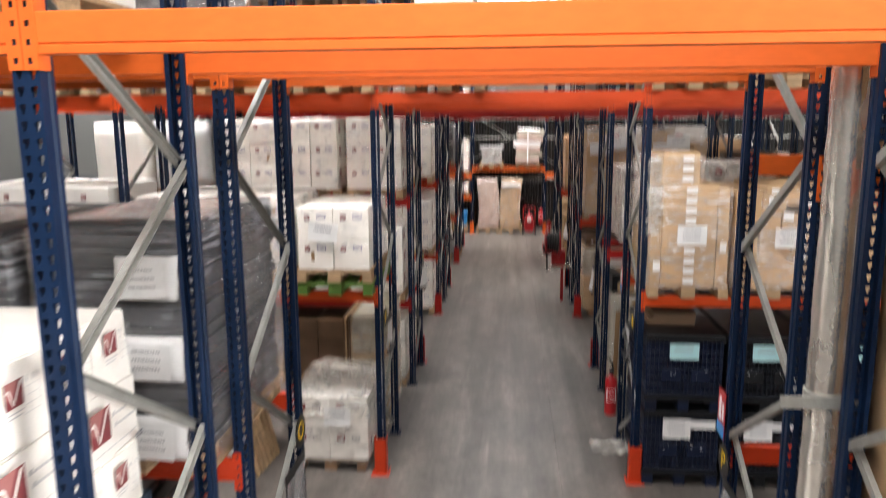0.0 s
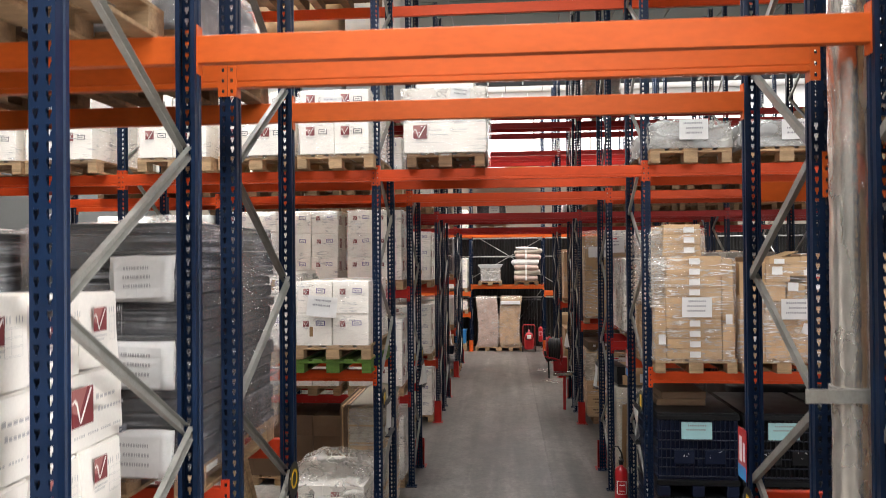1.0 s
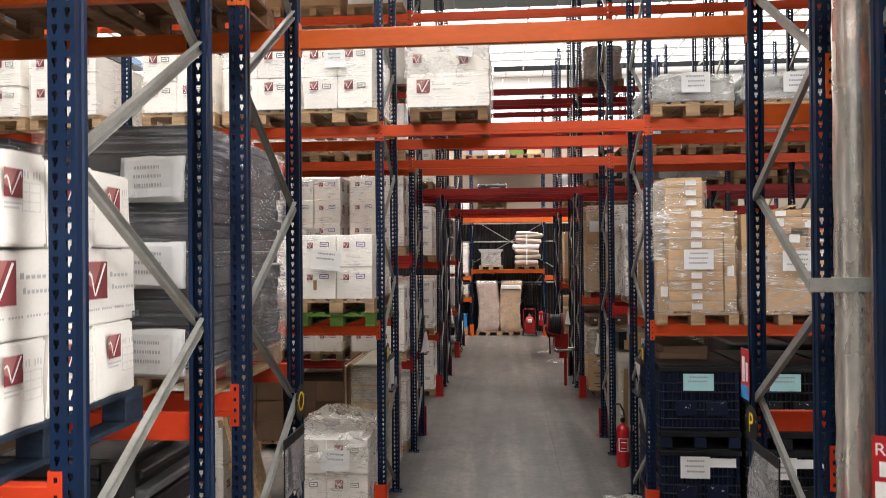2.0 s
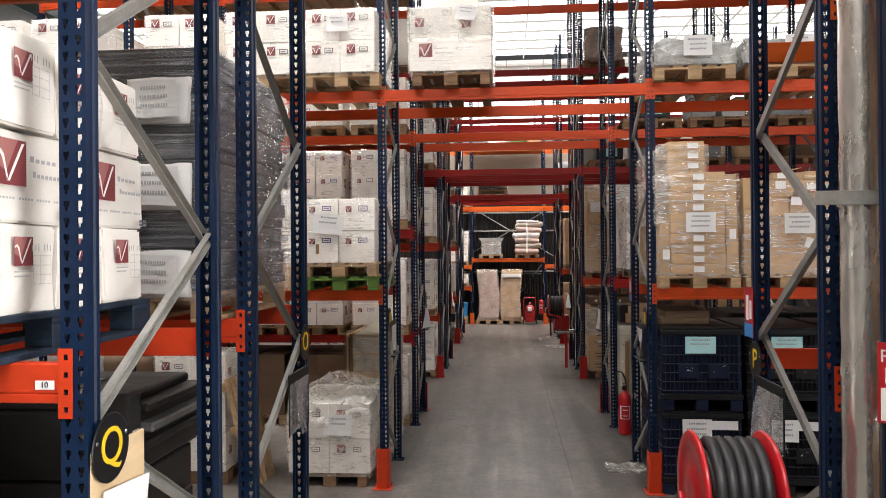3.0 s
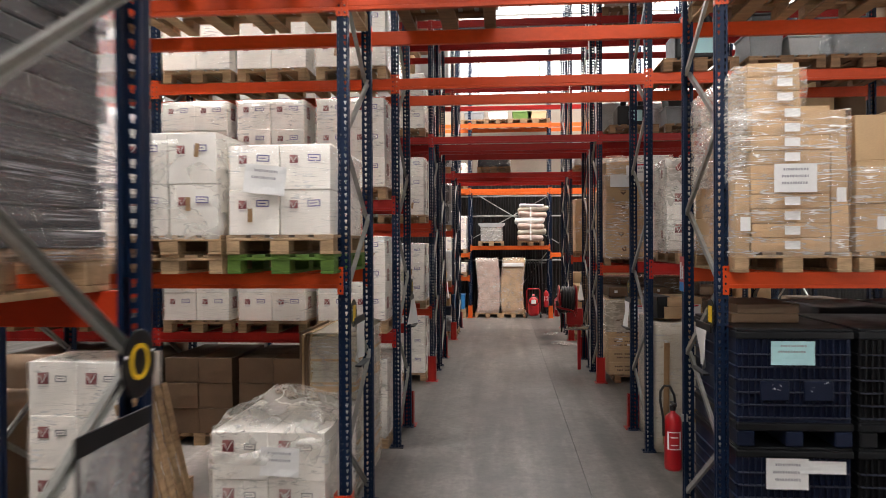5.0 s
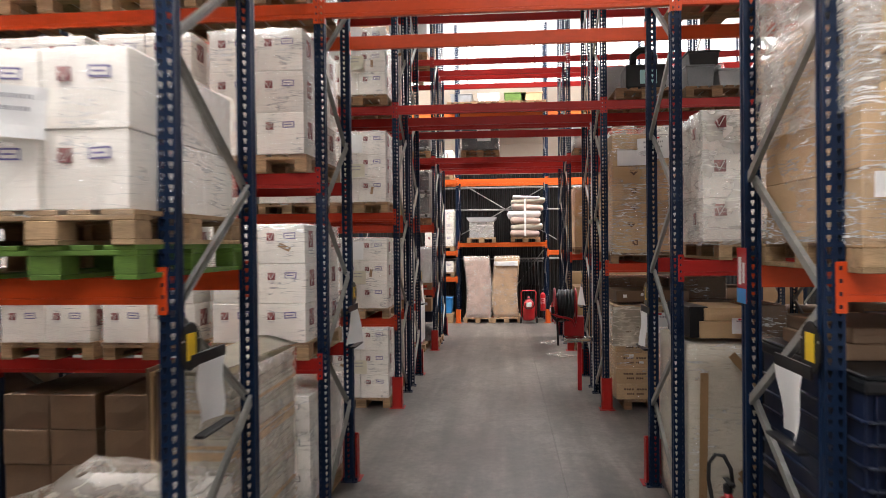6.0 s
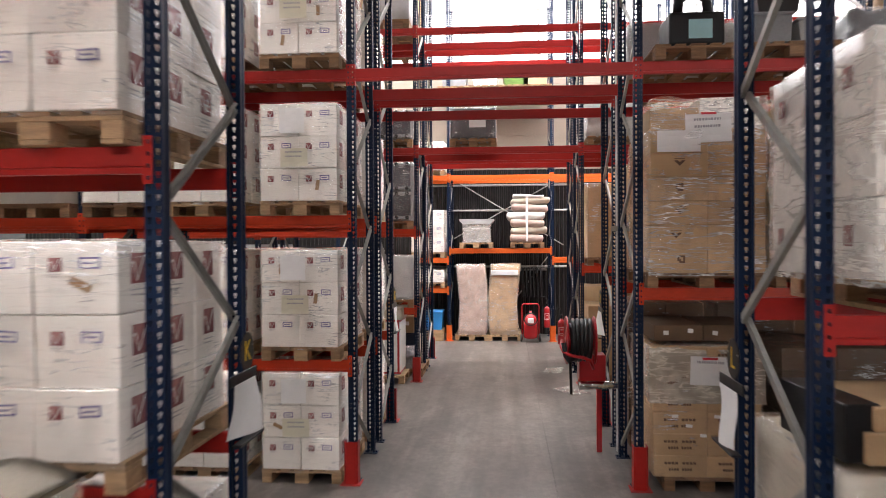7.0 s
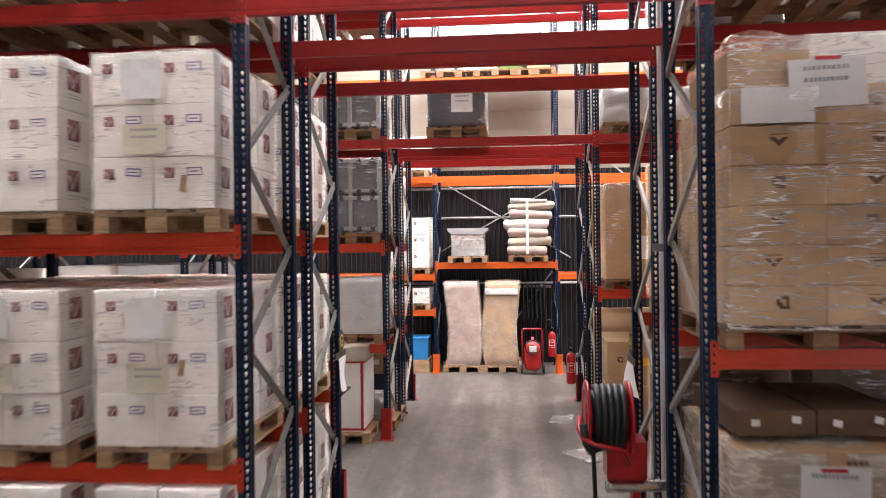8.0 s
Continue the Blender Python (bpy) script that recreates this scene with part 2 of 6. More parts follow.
SKYBLUE = material("bright_blue_plastic", (0.03, 0.25, 0.60), 0.4, 0, 0.1, 5, 50, 0.05)
CREAM = material("cream_board", (0.50, 0.45, 0.36), 0.75, 0, 0.12, 4, 60, 0.1, per_object=0.1)
CONCRETE = floor_material()
DARKSHEET = material("dark_corrugated_sheet", (0.026, 0.025, 0.024), 0.5, 0.2, 0.25, 1.5, 30, 0.1, spec=0.3)
BEIGEWALL = material("beige_wall_panel", (0.30, 0.25, 0.20), 0.8, 0, 0.1, 1.0, 25, 0.1)
PALEWALL = material("grey_wall_panel", (0.11, 0.11, 0.105), 0.8, 0, 0.1, 0.8, 25, 0.1)
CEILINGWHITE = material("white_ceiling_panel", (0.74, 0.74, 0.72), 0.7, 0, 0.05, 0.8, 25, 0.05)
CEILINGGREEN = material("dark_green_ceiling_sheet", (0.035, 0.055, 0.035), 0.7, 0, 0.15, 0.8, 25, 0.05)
FILM = film_material("clear_stretch_film", (0.97, 0.97, 0.97), 0.015, 0.05, 0.85, thin=0.03, gloss=0.09, sheen=0.9, least=0.08)
DUSTYFILM = film_material("dusty_stretch_film", (0.74, 0.72, 0.68), 0.12, 0.18, 0.7, (2.0, 2.0, 8.0), 0.03, 0.14, 1.2)
WRAPFILM = film_material("dense_stretch_film", (0.96, 0.94, 0.90), 0.05, 0.19, 0.9, (1.3, 1.3, 13.0), 0.036, 0.10, 0.9, 0.42)
SILVERFILM = film_material("silvery_stretch_film", (0.72, 0.68, 0.62), 0.28, 0.22, 0.55, (1.2, 1.2, 9.0), 0.03, 0.16, 0.7, 0.2)
HOODFILM = film_material("creased_film_hood", (0.66, 0.60, 0.50), 0.50, 0.30, 0.6, (1.6, 1.6, 10.0), 0.04, 0.12, 1.0, 0.35)
BAGFILM = film_material("cloudy_bag_film", (0.70, 0.67, 0.61), 0.20, 0.26, 0.55, (2.2, 2.2, 5.0), 0.03, 0.2, 0.5, 0.2)
GREYFILM = film_material("smoky_pouch_film", (0.25, 0.25, 0.26), 0.35, 0.2, 0.3, (1.5, 1.5, 4.0), 0.03, 0.2, 0.5, 0.1)
CRATEPANEL = material("mid_grey_crate_plastic", (0.085, 0.087, 0.095), 0.45, 0, 0.2, 6, 60, 0.1, per_object=0.2)
# cream whose pink is red light bounced off the beams, put into the colour
BLUSH = material("cream_fabric_red_bounce", (0.54, 0.40, 0.34), 0.8, 0, 0.15, 5, 40, 0.3, per_object=0.12)
# front ribs coloured lighter than their box for the light on their edges
RIB = material("lit_rib_plastic", (0.022, 0.026, 0.042), 0.42, 0, 0.2, 6, 60, 0.1, spec=0.4)
BLACKFILM = film_material("tight_stretch_film", (0.50, 0.50, 0.53), 0.015, 0.04, 0.7, (0.28, 0.28, 24.0), 0.036, 0.24, 1.3, 0.2)
DARKBOARD = material("dark_grey_board", (0.026, 0.026, 0.028), 0.6, 0, 0.3, 6, 60, 0.1)
CREAMPAPER = material("cream_paper", (0.66, 0.62, 0.48), 0.7, 0, 0.05, 5, 60, 0.05)


# ---- building helpers ----
def part(name, bm, mat, parent=None, label="", at=None, smooth=False):
    """Links a bmesh as one mesh object, under a thing or a part where parent is given."""
    data = bpy.data.meshes.new(name)
    bm.normal_update()
    bm.to_mesh(data)
    bm.free()
    for one in (mat if isinstance(mat, (list, tuple)) else [mat]):
        data.materials.append(one)
    if smooth:
        data.shade_smooth()
    return place(name, data, parent, at, label)


def place(name, data, parent=None, at=None, label=""):
    """Another object on a mesh that may be shared."""
    ob = new(name, data)
    if parent is not None:
        ob.parent = parent
    if at is not None:
        ob.matrix_basis = at
    if label:
        ob["label"] = label
    return ob


def thing(name, at, label, category, group=""):
    ob = new(name)
    ob.empty_display_size = 0.1
    ob.matrix_basis = at
    return tagged(ob, label, category, group)


def box(bm, x0, x1, y0, y1, z0, z1, slot=0):
    vs = [bm.verts.new((x, y, z)) for x in (x0, x1) for y in (y0, y1) for z in (z0, z1)]
    for idx in ((0, 1, 3, 2), (4, 6, 7, 5), (0, 4, 5, 1), (2, 3, 7, 6), (0, 2, 6, 4), (1, 5, 7, 3)):
        f = bm.faces.new([vs[i] for i in idx])
        f.material_index = slot
    return vs


def bevelled(bm, width, segments=1):
    bmesh.ops.bevel(bm, geom=list(bm.edges), offset=width, segments=segments, affect="EDGES", profile=0.5)
    return bm


def block(x0, x1, y0, y1, z0, z1, width=0.004, segments=1):
    bm = bmesh.new()
    box(bm, x0, x1, y0, y1, z0, z1)
    return bevelled(bm, width, segments) if width else bm


def extrude(bm, outline, axis, start, end, slot=0, caps=True):
    """A closed outline of (u, v) pulled along an axis."""
    def spot(u, v, w):
        return {"x": (w, u, v), "y": (u, w, v), "z": (u, v, w)}[axis]
    a = [bm.verts.new(spot(u, v, start)) for u, v in outline]
    b = [bm.verts.new(spot(u, v, end)) for u, v in outline]
    k = len(outline)
    for i in range(k):
        f = bm.faces.new((a[i], a[(i + 1) % k], b[(i + 1) % k], b[i]))
        f.material_index = slot
    if caps:
        for ring in (a[::-1], b):
            bm.faces.new(ring).material_index = slot
    return bm


def tube(bm, points, radius, sides=8, caps=True):
    """A round bar or hose along points."""
    pts = [Vector(p) for p in points]
    rings, side = [], None
    for i, p in enumerate(pts):
        d = (pts[min(i + 1, len(pts) - 1)] - pts[max(i - 1, 0)]).normalized()
        if side is None:
            side = d.cross(Vector((0, 0, 1) if abs(d.z) < 0.9 else (1, 0, 0))).normalized()
        side = (side - d * side.dot(d)).normalized()
        up = d.cross(side)
        rings.append([bm.verts.new(p + radius * (math.cos(2 * math.pi * k / sides) * side + math.sin(2 * math.pi * k / sides) * up)) for k in range(sides)])
    for a, b in zip(rings, rings[1:]):
        for k in range(sides):
            bm.faces.new((a[k], a[(k + 1) % sides], b[(k + 1) % sides], b[k]))
    if caps:
        bm.faces.new(rings[0][::-1])
        bm.faces.new(rings[-1])
    return bm


def turned(bm, profile, sides=24, axis="z"):
    """A turned solid from (radius, height) pairs."""
    rings = []
    for r, h in profile:
        ring = []
        for k in range(sides):
            c, s = math.cos(2 * math.pi * k / sides), math.sin(2 * math.pi * k / sides)
            ring.append(bm.verts.new({"z": (r * c, r * s, h), "x": (h, r * c, r * s), "y": (r * c, h, r * s)}[axis]))
        rings.append(ring)
    for a, b in zip(rings, rings[1:]):
        for k in range(sides):
            bm.faces.new((a[k], a[(k + 1) % sides], b[(k + 1) % sides], b[k]))
    bm.faces.new(rings[0][::-1])
    bm.faces.new(rings[-1])
    bmesh.ops.recalc_face_normals(bm, faces=bm.faces)
    return bm


def lumpy(x0, x1, y0, y1, z0, z1, cuts, rough, seed, open_bottom=False, sag=0.0):
    """A subdivided, rounded and crumpled box, for film and soft loads."""
    bm = bmesh.new()
    box(bm, x0, x1, y0, y1, z0, z1)
    bmesh.ops.subdivide_edges(bm, edges=list(bm.edges), cuts=cuts, use_grid_fill=True)
    cx, cy = (x0 + x1) / 2, (y0 + y1) / 2
    off = Vector((seed * 7.3, seed * 3.1, seed * 1.7))
    for v in bm.verts:
        p = v.co.copy()
        d = noise.noise_vector(p * 5 + off) * rough + noise.noise_vector(p * 14 + off) * rough * 0.45
        if p.z <= z0 + 1e-4:
            d.z = 0
        h = (p.z - z0) / max(z1 - z0, 1e-3)
        d.z -= sag * h * max(abs(p.x - cx) / (x1 - x0), abs(p.y - cy) / (y1 - y0)) * 2
        v.co = p + d
    if open_bottom:
        bmesh.ops.delete(bm, geom=[f for f in bm.faces if all(v.co.z < z0 + 0.002 for v in f.verts)], context="FACES")
    return bm


def letters(text, size, depth=0.001):
    """Mesh of a short text in the built-in font, lying in x-z and facing -y, centred."""
    curve = bpy.data.curves.new("lettering", "FONT")
    curve.body, curve.size, curve.extrude = text, size, depth
    curve.align_x, curve.align_y = "CENTER", "CENTER"
    ob = bpy.data.objects.new("lettering", curve)
    data = bpy.data.meshes.new_from_object(ob)
    bpy.data.objects.remove(ob)
    data.transform(Matrix.Rotation(radians(90), 4, "X"))
    return data


def lettering(text, size, mat, parent, at, label=""):
    data = letters(text, size)
    data.materials.clear()
    data.materials.append(mat)
    return place("lettering", data, parent, at, label)

# ---- the hall ----
def structure(name, bm, mat, label=""):
    return tagged(part(name, bm, mat), label, kind="structure")


JOINT = 0.60
bm = bmesh.new()
box(bm, -SIDE, JOINT - 0.003, FRONT, BACK, -0.25, 0)
box(bm, JOINT + 0.003, SIDE, FRONT, BACK, -0.25, 0)
box(bm, JOINT - 0.003, JOINT + 0.003, FRONT, BACK, -0.25, -0.012)
structure("floor", bm, CONCRETE, "worn grey concrete floor with a sawn joint and tyre marks")

# back wall: dark corrugated sheet below, smooth beige panels, a band of daylight, dark lintel
bm = bmesh.new()
outline, x, step = [], -SIDE, 0.11
while x < SIDE:
    outline += [(x, BACK), (x + step * 0.35, BACK), (x + step * 0.5, BACK - 0.035), (x + step * 0.85, BACK - 0.035)]
    x += step
outline += [(SIDE, BACK), (SIDE, BACK + 0.2), (-SIDE, BACK + 0.2)]
extrude(bm, outline, "z", -0.2, 4.25)
wall_back = structure("wall_back", bm, DARKSHEET, "dark corrugated metal wall sheeting")
bm = bmesh.new()
k, z = 0, 4.25
while z < 6.85:
    box(bm, -SIDE, SIDE, BACK - 0.03, BACK + 0.2, z + 0.004, min(z + 0.44, 6.9))
    z += 0.44
box(bm, -SIDE, SIDE, BACK, BACK + 0.19, 4.25, 6.9)
structure("wall_back_upper", bm, BEIGEWALL, "beige wall panels laid in flat courses")
bm = bmesh.new()
x = -SIDE
while x < SIDE:
    box(bm, x + 0.008, min(x + 0.92, SIDE) - 0.008, BACK, BACK + 0.2, 8.4, CEILING)
    x += 0.92
structure("wall_back_lintel", bm, CEILINGWHITE, "white panels over the window band")
window = tagged(new("window_1"), "long band of bright daylight windows with thin frames", kind="structure")
for i in range(14):
    x = -SIDE + 2 * SIDE * i / 13
    part("window_frame", block(x - 0.025, x + 0.025, BACK + 0.03, BACK + 0.13, 6.9, 8.4), GALV, window)

bm = bmesh.new()
box(bm, -SIDE - 0.2, -SIDE, FRONT, BACK + 0.2, -0.2, CEILING)
structure("wall_left", bm, PALEWALL, "grey wall panels of the warehouse")
bm = bmesh.new()
box(bm, SIDE, SIDE + 0.2, FRONT, DOOR[0], -0.2, CEILING)
box(bm, SIDE, SIDE + 0.2, DOOR[1], BACK + 0.2, -0.2, CEILING)
box(bm, SIDE, SIDE + 0.2, DOOR[0], DOOR[1], DOOR[2], CEILING)
structure("wall_right", bm, PALEWALL, "grey wall panels with an unseen door opening added for light")
bm = bmesh.new()
box(bm, -SIDE - 0.2, SIDE + 0.2, FRONT - 0.2, FRONT, -0.2, CEILING)
structure("wall_front", bm, PALEWALL, "grey wall panels of the warehouse")

# the bright overcast sky outside the window band and the added openings
SKYGLOW = bpy.data.materials.new("overcast_sky_glow")
SKYGLOW.use_nodes = True
SKYGLOW.node_tree.nodes["Principled BSDF"].inputs["Base Color"].default_value = (0, 0, 0, 1)
SKYGLOW.node_tree.nodes["Principled BSDF"].inputs["Emission Color"].default_value = (1.0, 0.99, 0.97, 1)
SKYGLOW.node_tree.nodes["Principled BSDF"].inputs["Emission Strength"].default_value = 3.0
bm = bmesh.new()
box(bm, -SIDE, SIDE, BACK + 0.9, BACK + 0.95, 6.2, 9.2)
structure("backdrop", bm, SKYGLOW, "bright overcast sky outside the window band")
# glow behind the added door opening
bm = bmesh.new()
box(bm, SIDE + 1.2, SIDE + 1.25, DOOR[0] - 1, DOOR[1] + 1, -0.2, DOOR[2] + 1)
structure("backdrop", bm, SKYGLOW, "bright sky glow outside the added door opening")
# over the last opening the glow stands in for pale ceiling panels
for y0, y1, _, x0, x1, _ in ROOF_OPENINGS:
    bm = bmesh.new()
    box(bm, x0 - 0.5, x1 + 0.5, y0 - 0.5, y1 + 7.0, CEILING + 0.7, CEILING + 0.75)
    structure("backdrop", bm, SKYGLOW, "bright overcast sky above the seen and added roof openings")

# ceiling panels between the roof lights
def ceiling_strip(name, y0, y1, x0, x1, mat, label):
    bm = bmesh.new()
    rows = max(1, round((y1 - y0) / 1.1))
    cols = max(1, round((x1 - x0) / 1.3))
    for r in range(rows):
        for c in range(cols):
            u, w = (y1 - y0) / rows, (x1 - x0) / cols
            box(bm, x0 + c * w + 0.012, x0 + (c + 1) * w - 0.012, y0 + r * u + 0.012, y0 + (r + 1) * u - 0.012, CEILING, CEILING + 0.05)
    box(bm, x0, x1, y0, y1, CEILING + 0.03, CEILING + 0.2, 1)
    ob = part(name, bm, [mat, BLACK])
    tagged(ob, label, kind="structure")


# dark green runs on over the unseen near ceiling to cut bounced light
edges = [FRONT - 0.2] + [v for a, b, *_ in ROOF_OPENINGS for v in (a, b)] + [BACK + 0.2]
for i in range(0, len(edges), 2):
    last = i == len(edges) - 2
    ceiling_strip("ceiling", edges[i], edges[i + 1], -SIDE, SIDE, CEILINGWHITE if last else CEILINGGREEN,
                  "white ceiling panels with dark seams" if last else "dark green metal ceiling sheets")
for y0, y1, _, x0, x1, _ in ROOF_OPENINGS:
    ceiling_strip("ceiling", y0, y1, -SIDE, x0, CEILINGGREEN, "dark green metal ceiling sheets beside a roof opening")
    ceiling_strip("ceiling", y0, y1, x1, SIDE, CEILINGGREEN, "dark green metal ceiling sheets beside a roof opening")


# bars that stand in for the dark seams of the ceiling panels
for y0, y1, _, x0, x1, _ in ROOF_OPENINGS:
    bm = bmesh.new()
    nx, ny = round((x1 - x0) / 1.2), max(1, round((y1 - y0) / 1.0))
    for i in range(1, nx):
        x = x0 + (x1 - x0) * i / nx
        box(bm, x - 0.022, x + 0.022, y0, y1, CEILING + 0.06, CEILING + 0.12)
    for i in range(1, ny):
        y = y0 + (y1 - y0) * i / ny
        box(bm, x0, x1, y - 0.022, y + 0.022, CEILING + 0.125, CEILING + 0.17)
    structure("trim", bm, GALV, "thin metal bars across a roof opening, standing in for ceiling seams")

# ---- pallet racking ----
POST_W, POST_D, POST_H = 0.085, 0.07, 8.3


def post_mesh(back):
    """A blue upright: a C section with two columns of keyhole slots in its face."""
    bm = bmesh.new()
    s = 1 if back else -1
    w, d, pitch = POST_W / 2, POST_D / 2, 0.05
    face = s * d

    def quad(pts):
        bm.faces.new([bm.verts.new(p) for p in pts])
    n = int(POST_H / pitch)
    edge = [-w, -w + 0.007, -0.006, 0.006, w - 0.007, w]
    for a, b in ((edge[0], edge[1]), (edge[2], edge[3]), (edge[4], edge[5])):
        quad([(a, face, 0), (b, face, 0), (b, face, n * pitch), (a, face, n * pitch)])
    for a, b in ((edge[1], edge[2]), (edge[3], edge[4])):
        c = (a + b) / 2
        for i in range(n):
            z = i * pitch
            o = [(a, face, z), (b, face, z), (b, face, z + pitch), (a, face, z + pitch)]
            # a keyhole: a wide head above a narrow throat
            h = [(c - 0.0045, face, z + 0.009), (c + 0.0045, face, z + 0.009), (c + 0.0048, face, z + 0.020), (c + 0.0095, face, z + 0.024), (c + 0.0095, face, z + 0.039), (c - 0.0095, face, z + 0.039), (c - 0.0095, face, z + 0.024), (c - 0.0048, face, z + 0.020)]
            for ring in ([o[0], o[1], h[1], h[0]], [o[1], o[2], h[4], h[3], h[2], h[1]], [o[2], o[3], h[5], h[4]], [o[3], o[0], h[0], h[7], h[6], h[5]]):
                quad(ring)
            # the slot's own thickness
            t = [(p[0], p[1] - s * 0.0035, p[2]) for p in h]
            for j in range(8):
                quad([h[j], h[(j + 1) % 8], t[(j + 1) % 8], t[j]])
    for sx in (-1, 1):
        # flank with a shallow fold, and the inturned lip
        fold = [(sx * w, face), (sx * w, face - s * 0.022), (sx * (w - 0.006), face - s * 0.028), (sx * (w - 0.006), face - s * 0.046), (sx * w, face - s * 0.052), (sx * w, -face), (sx * (w - 0.018), -face)]
        for (ax, ay), (bx, by) in zip(fold, fold[1:]):
            quad([(ax, ay, 0), (bx, by, 0), (bx, by, n * pitch), (ax, ay, n * pitch)])
    bmesh.ops.remove_doubles(bm, verts=bm.verts, dist=1e-5)
    bmesh.ops.recalc_face_normals(bm, faces=bm.faces)
    data = bpy.data.meshes.new("upright")
    bm.to_mesh(data)
    bm.free()
    data.materials.append(BLUE)
    return data


def beam_mesh(length, height, mat):
    bm = bmesh.new()
    h = height
    outline = [(0.0, 0.002), (0.002, 0), (0.048, 0), (0.05, 0.002), (0.05, h - 0.004), (0.046, h), (0.004, h), (0, h - 0.004),
               (0, h * 0.27), (0.0045, h * 0.25), (0.0045, h * 0.225), (0, h * 0.205)]
    extrude(bm, outline, "x", -length / 2, length / 2)
    bmesh.ops.recalc_face_normals(bm, faces=bm.faces)
    data = bpy.data.meshes.new("beam")
    bm.to_mesh(data)
    bm.free()
    data.materials.append(mat)
    return data


def connector_mesh(side, mat):
    """The hooked end plate of a beam: an angle of steel with four square holes in its face; side -1 sits at a beam's left end."""
    bm = bmesh.new()
    w, h, t = 0.041, 0.21, 0.004
    x0 = 0.0 if side > 0 else -w
    rows = 4
    for i in range(rows):
        za, zb = i * h / rows, (i + 1) * h / rows
        cx, cz = x0 + w / 2, (za + zb) / 2
        for y, flip in ((-t, 0), (0, 1)):
            o = [(x0, y, za), (x0 + w, y, za), (x0 + w, y, zb), (x0, y, zb)]
            q = [(cx - 0.007, y, cz - 0.009), (cx + 0.007, y, cz - 0.009), (cx + 0.007, y, cz + 0.009), (cx - 0.007, y, cz + 0.009)]
            for j in range(4):
                bm.faces.new([bm.verts.new(p) for p in (o[j], o[(j + 1) % 4], q[(j + 1) % 4], q[j])])
        for j in range(4):
            a, b = [(cx - 0.007, cz - 0.009), (cx + 0.007, cz - 0.009), (cx + 0.007, cz + 0.009), (cx - 0.007, cz + 0.009)][j], [(cx + 0.007, cz - 0.009), (cx + 0.007, cz + 0.009), (cx - 0.007, cz + 0.009), (cx - 0.007, cz - 0.009)][j]
            bm.faces.new([bm.verts.new(p) for p in ((a[0], -t, a[1]), (b[0], -t, b[1]), (b[0], 0, b[1]), (a[0], 0, a[1]))])
    for a, b in (((x0, 0), (x0 + w, 0)),):
        for z in (0, h):
            bm.faces.new([bm.verts.new(p) for p in ((x0, -t, z), (x0 + w, -t, z), (x0 + w, 0, z), (x0, 0, z))])
    for x in (x0, x0 + w):
        bm.faces.new([bm.verts.new(p) for p in ((x, -t, 0), (x, 0, 0), (x, 0, h), (x, -t, h))])
    xi = 0.0
    box(bm, *sorted((xi, -side * 0.004)), -t, 0.055, 0, h)
    bmesh.ops.remove_doubles(bm, verts=bm.verts, dist=1e-5)
    bmesh.ops.recalc_face_normals(bm, faces=bm.faces)
    data = bpy.data.meshes.new("connector")
    bm.to_mesh(data)
    bm.free()
    data.materials.append(mat)
    return data


def brace_mesh(length):
    """A galvanised lipped channel along x."""
    bm = bmesh.new()
    a, b, t = 0.021, 0.013, 0.0025
    outline = [(-b, -a), (b, -a), (b, -a + t), (-b + t, -a + t), (-b + t, a - t), (b, a - t), (b, a), (-b, a)]
    extrude(bm, outline, "x", 0, length)
    bmesh.ops.recalc_face_normals(bm, faces=bm.faces)
    data = bpy.data.meshes.new("brace")
    bm.to_mesh(data)
    bm.free()
    data.materials.append(GALV)
    return data


MESHES = {}


def shared(key, make, *args):
    if key not in MESHES:
        MESHES[key] = make(*args)
    return MESHES[key]


def foot_mesh():
    bm = block(-0.075, 0.075, -0.065, 0.065, 0, 0.008, 0.002)
    for sx in (-0.058, 0.058):
        box(bm, sx - 0.01, sx + 0.01, -0.01, 0.01, 0.008, 0.026)
    data = bpy.data.meshes.new("foot_plate")
    bm.to_mesh(data)
    bm.free()
    data.materials.append(BLUE)
    return data


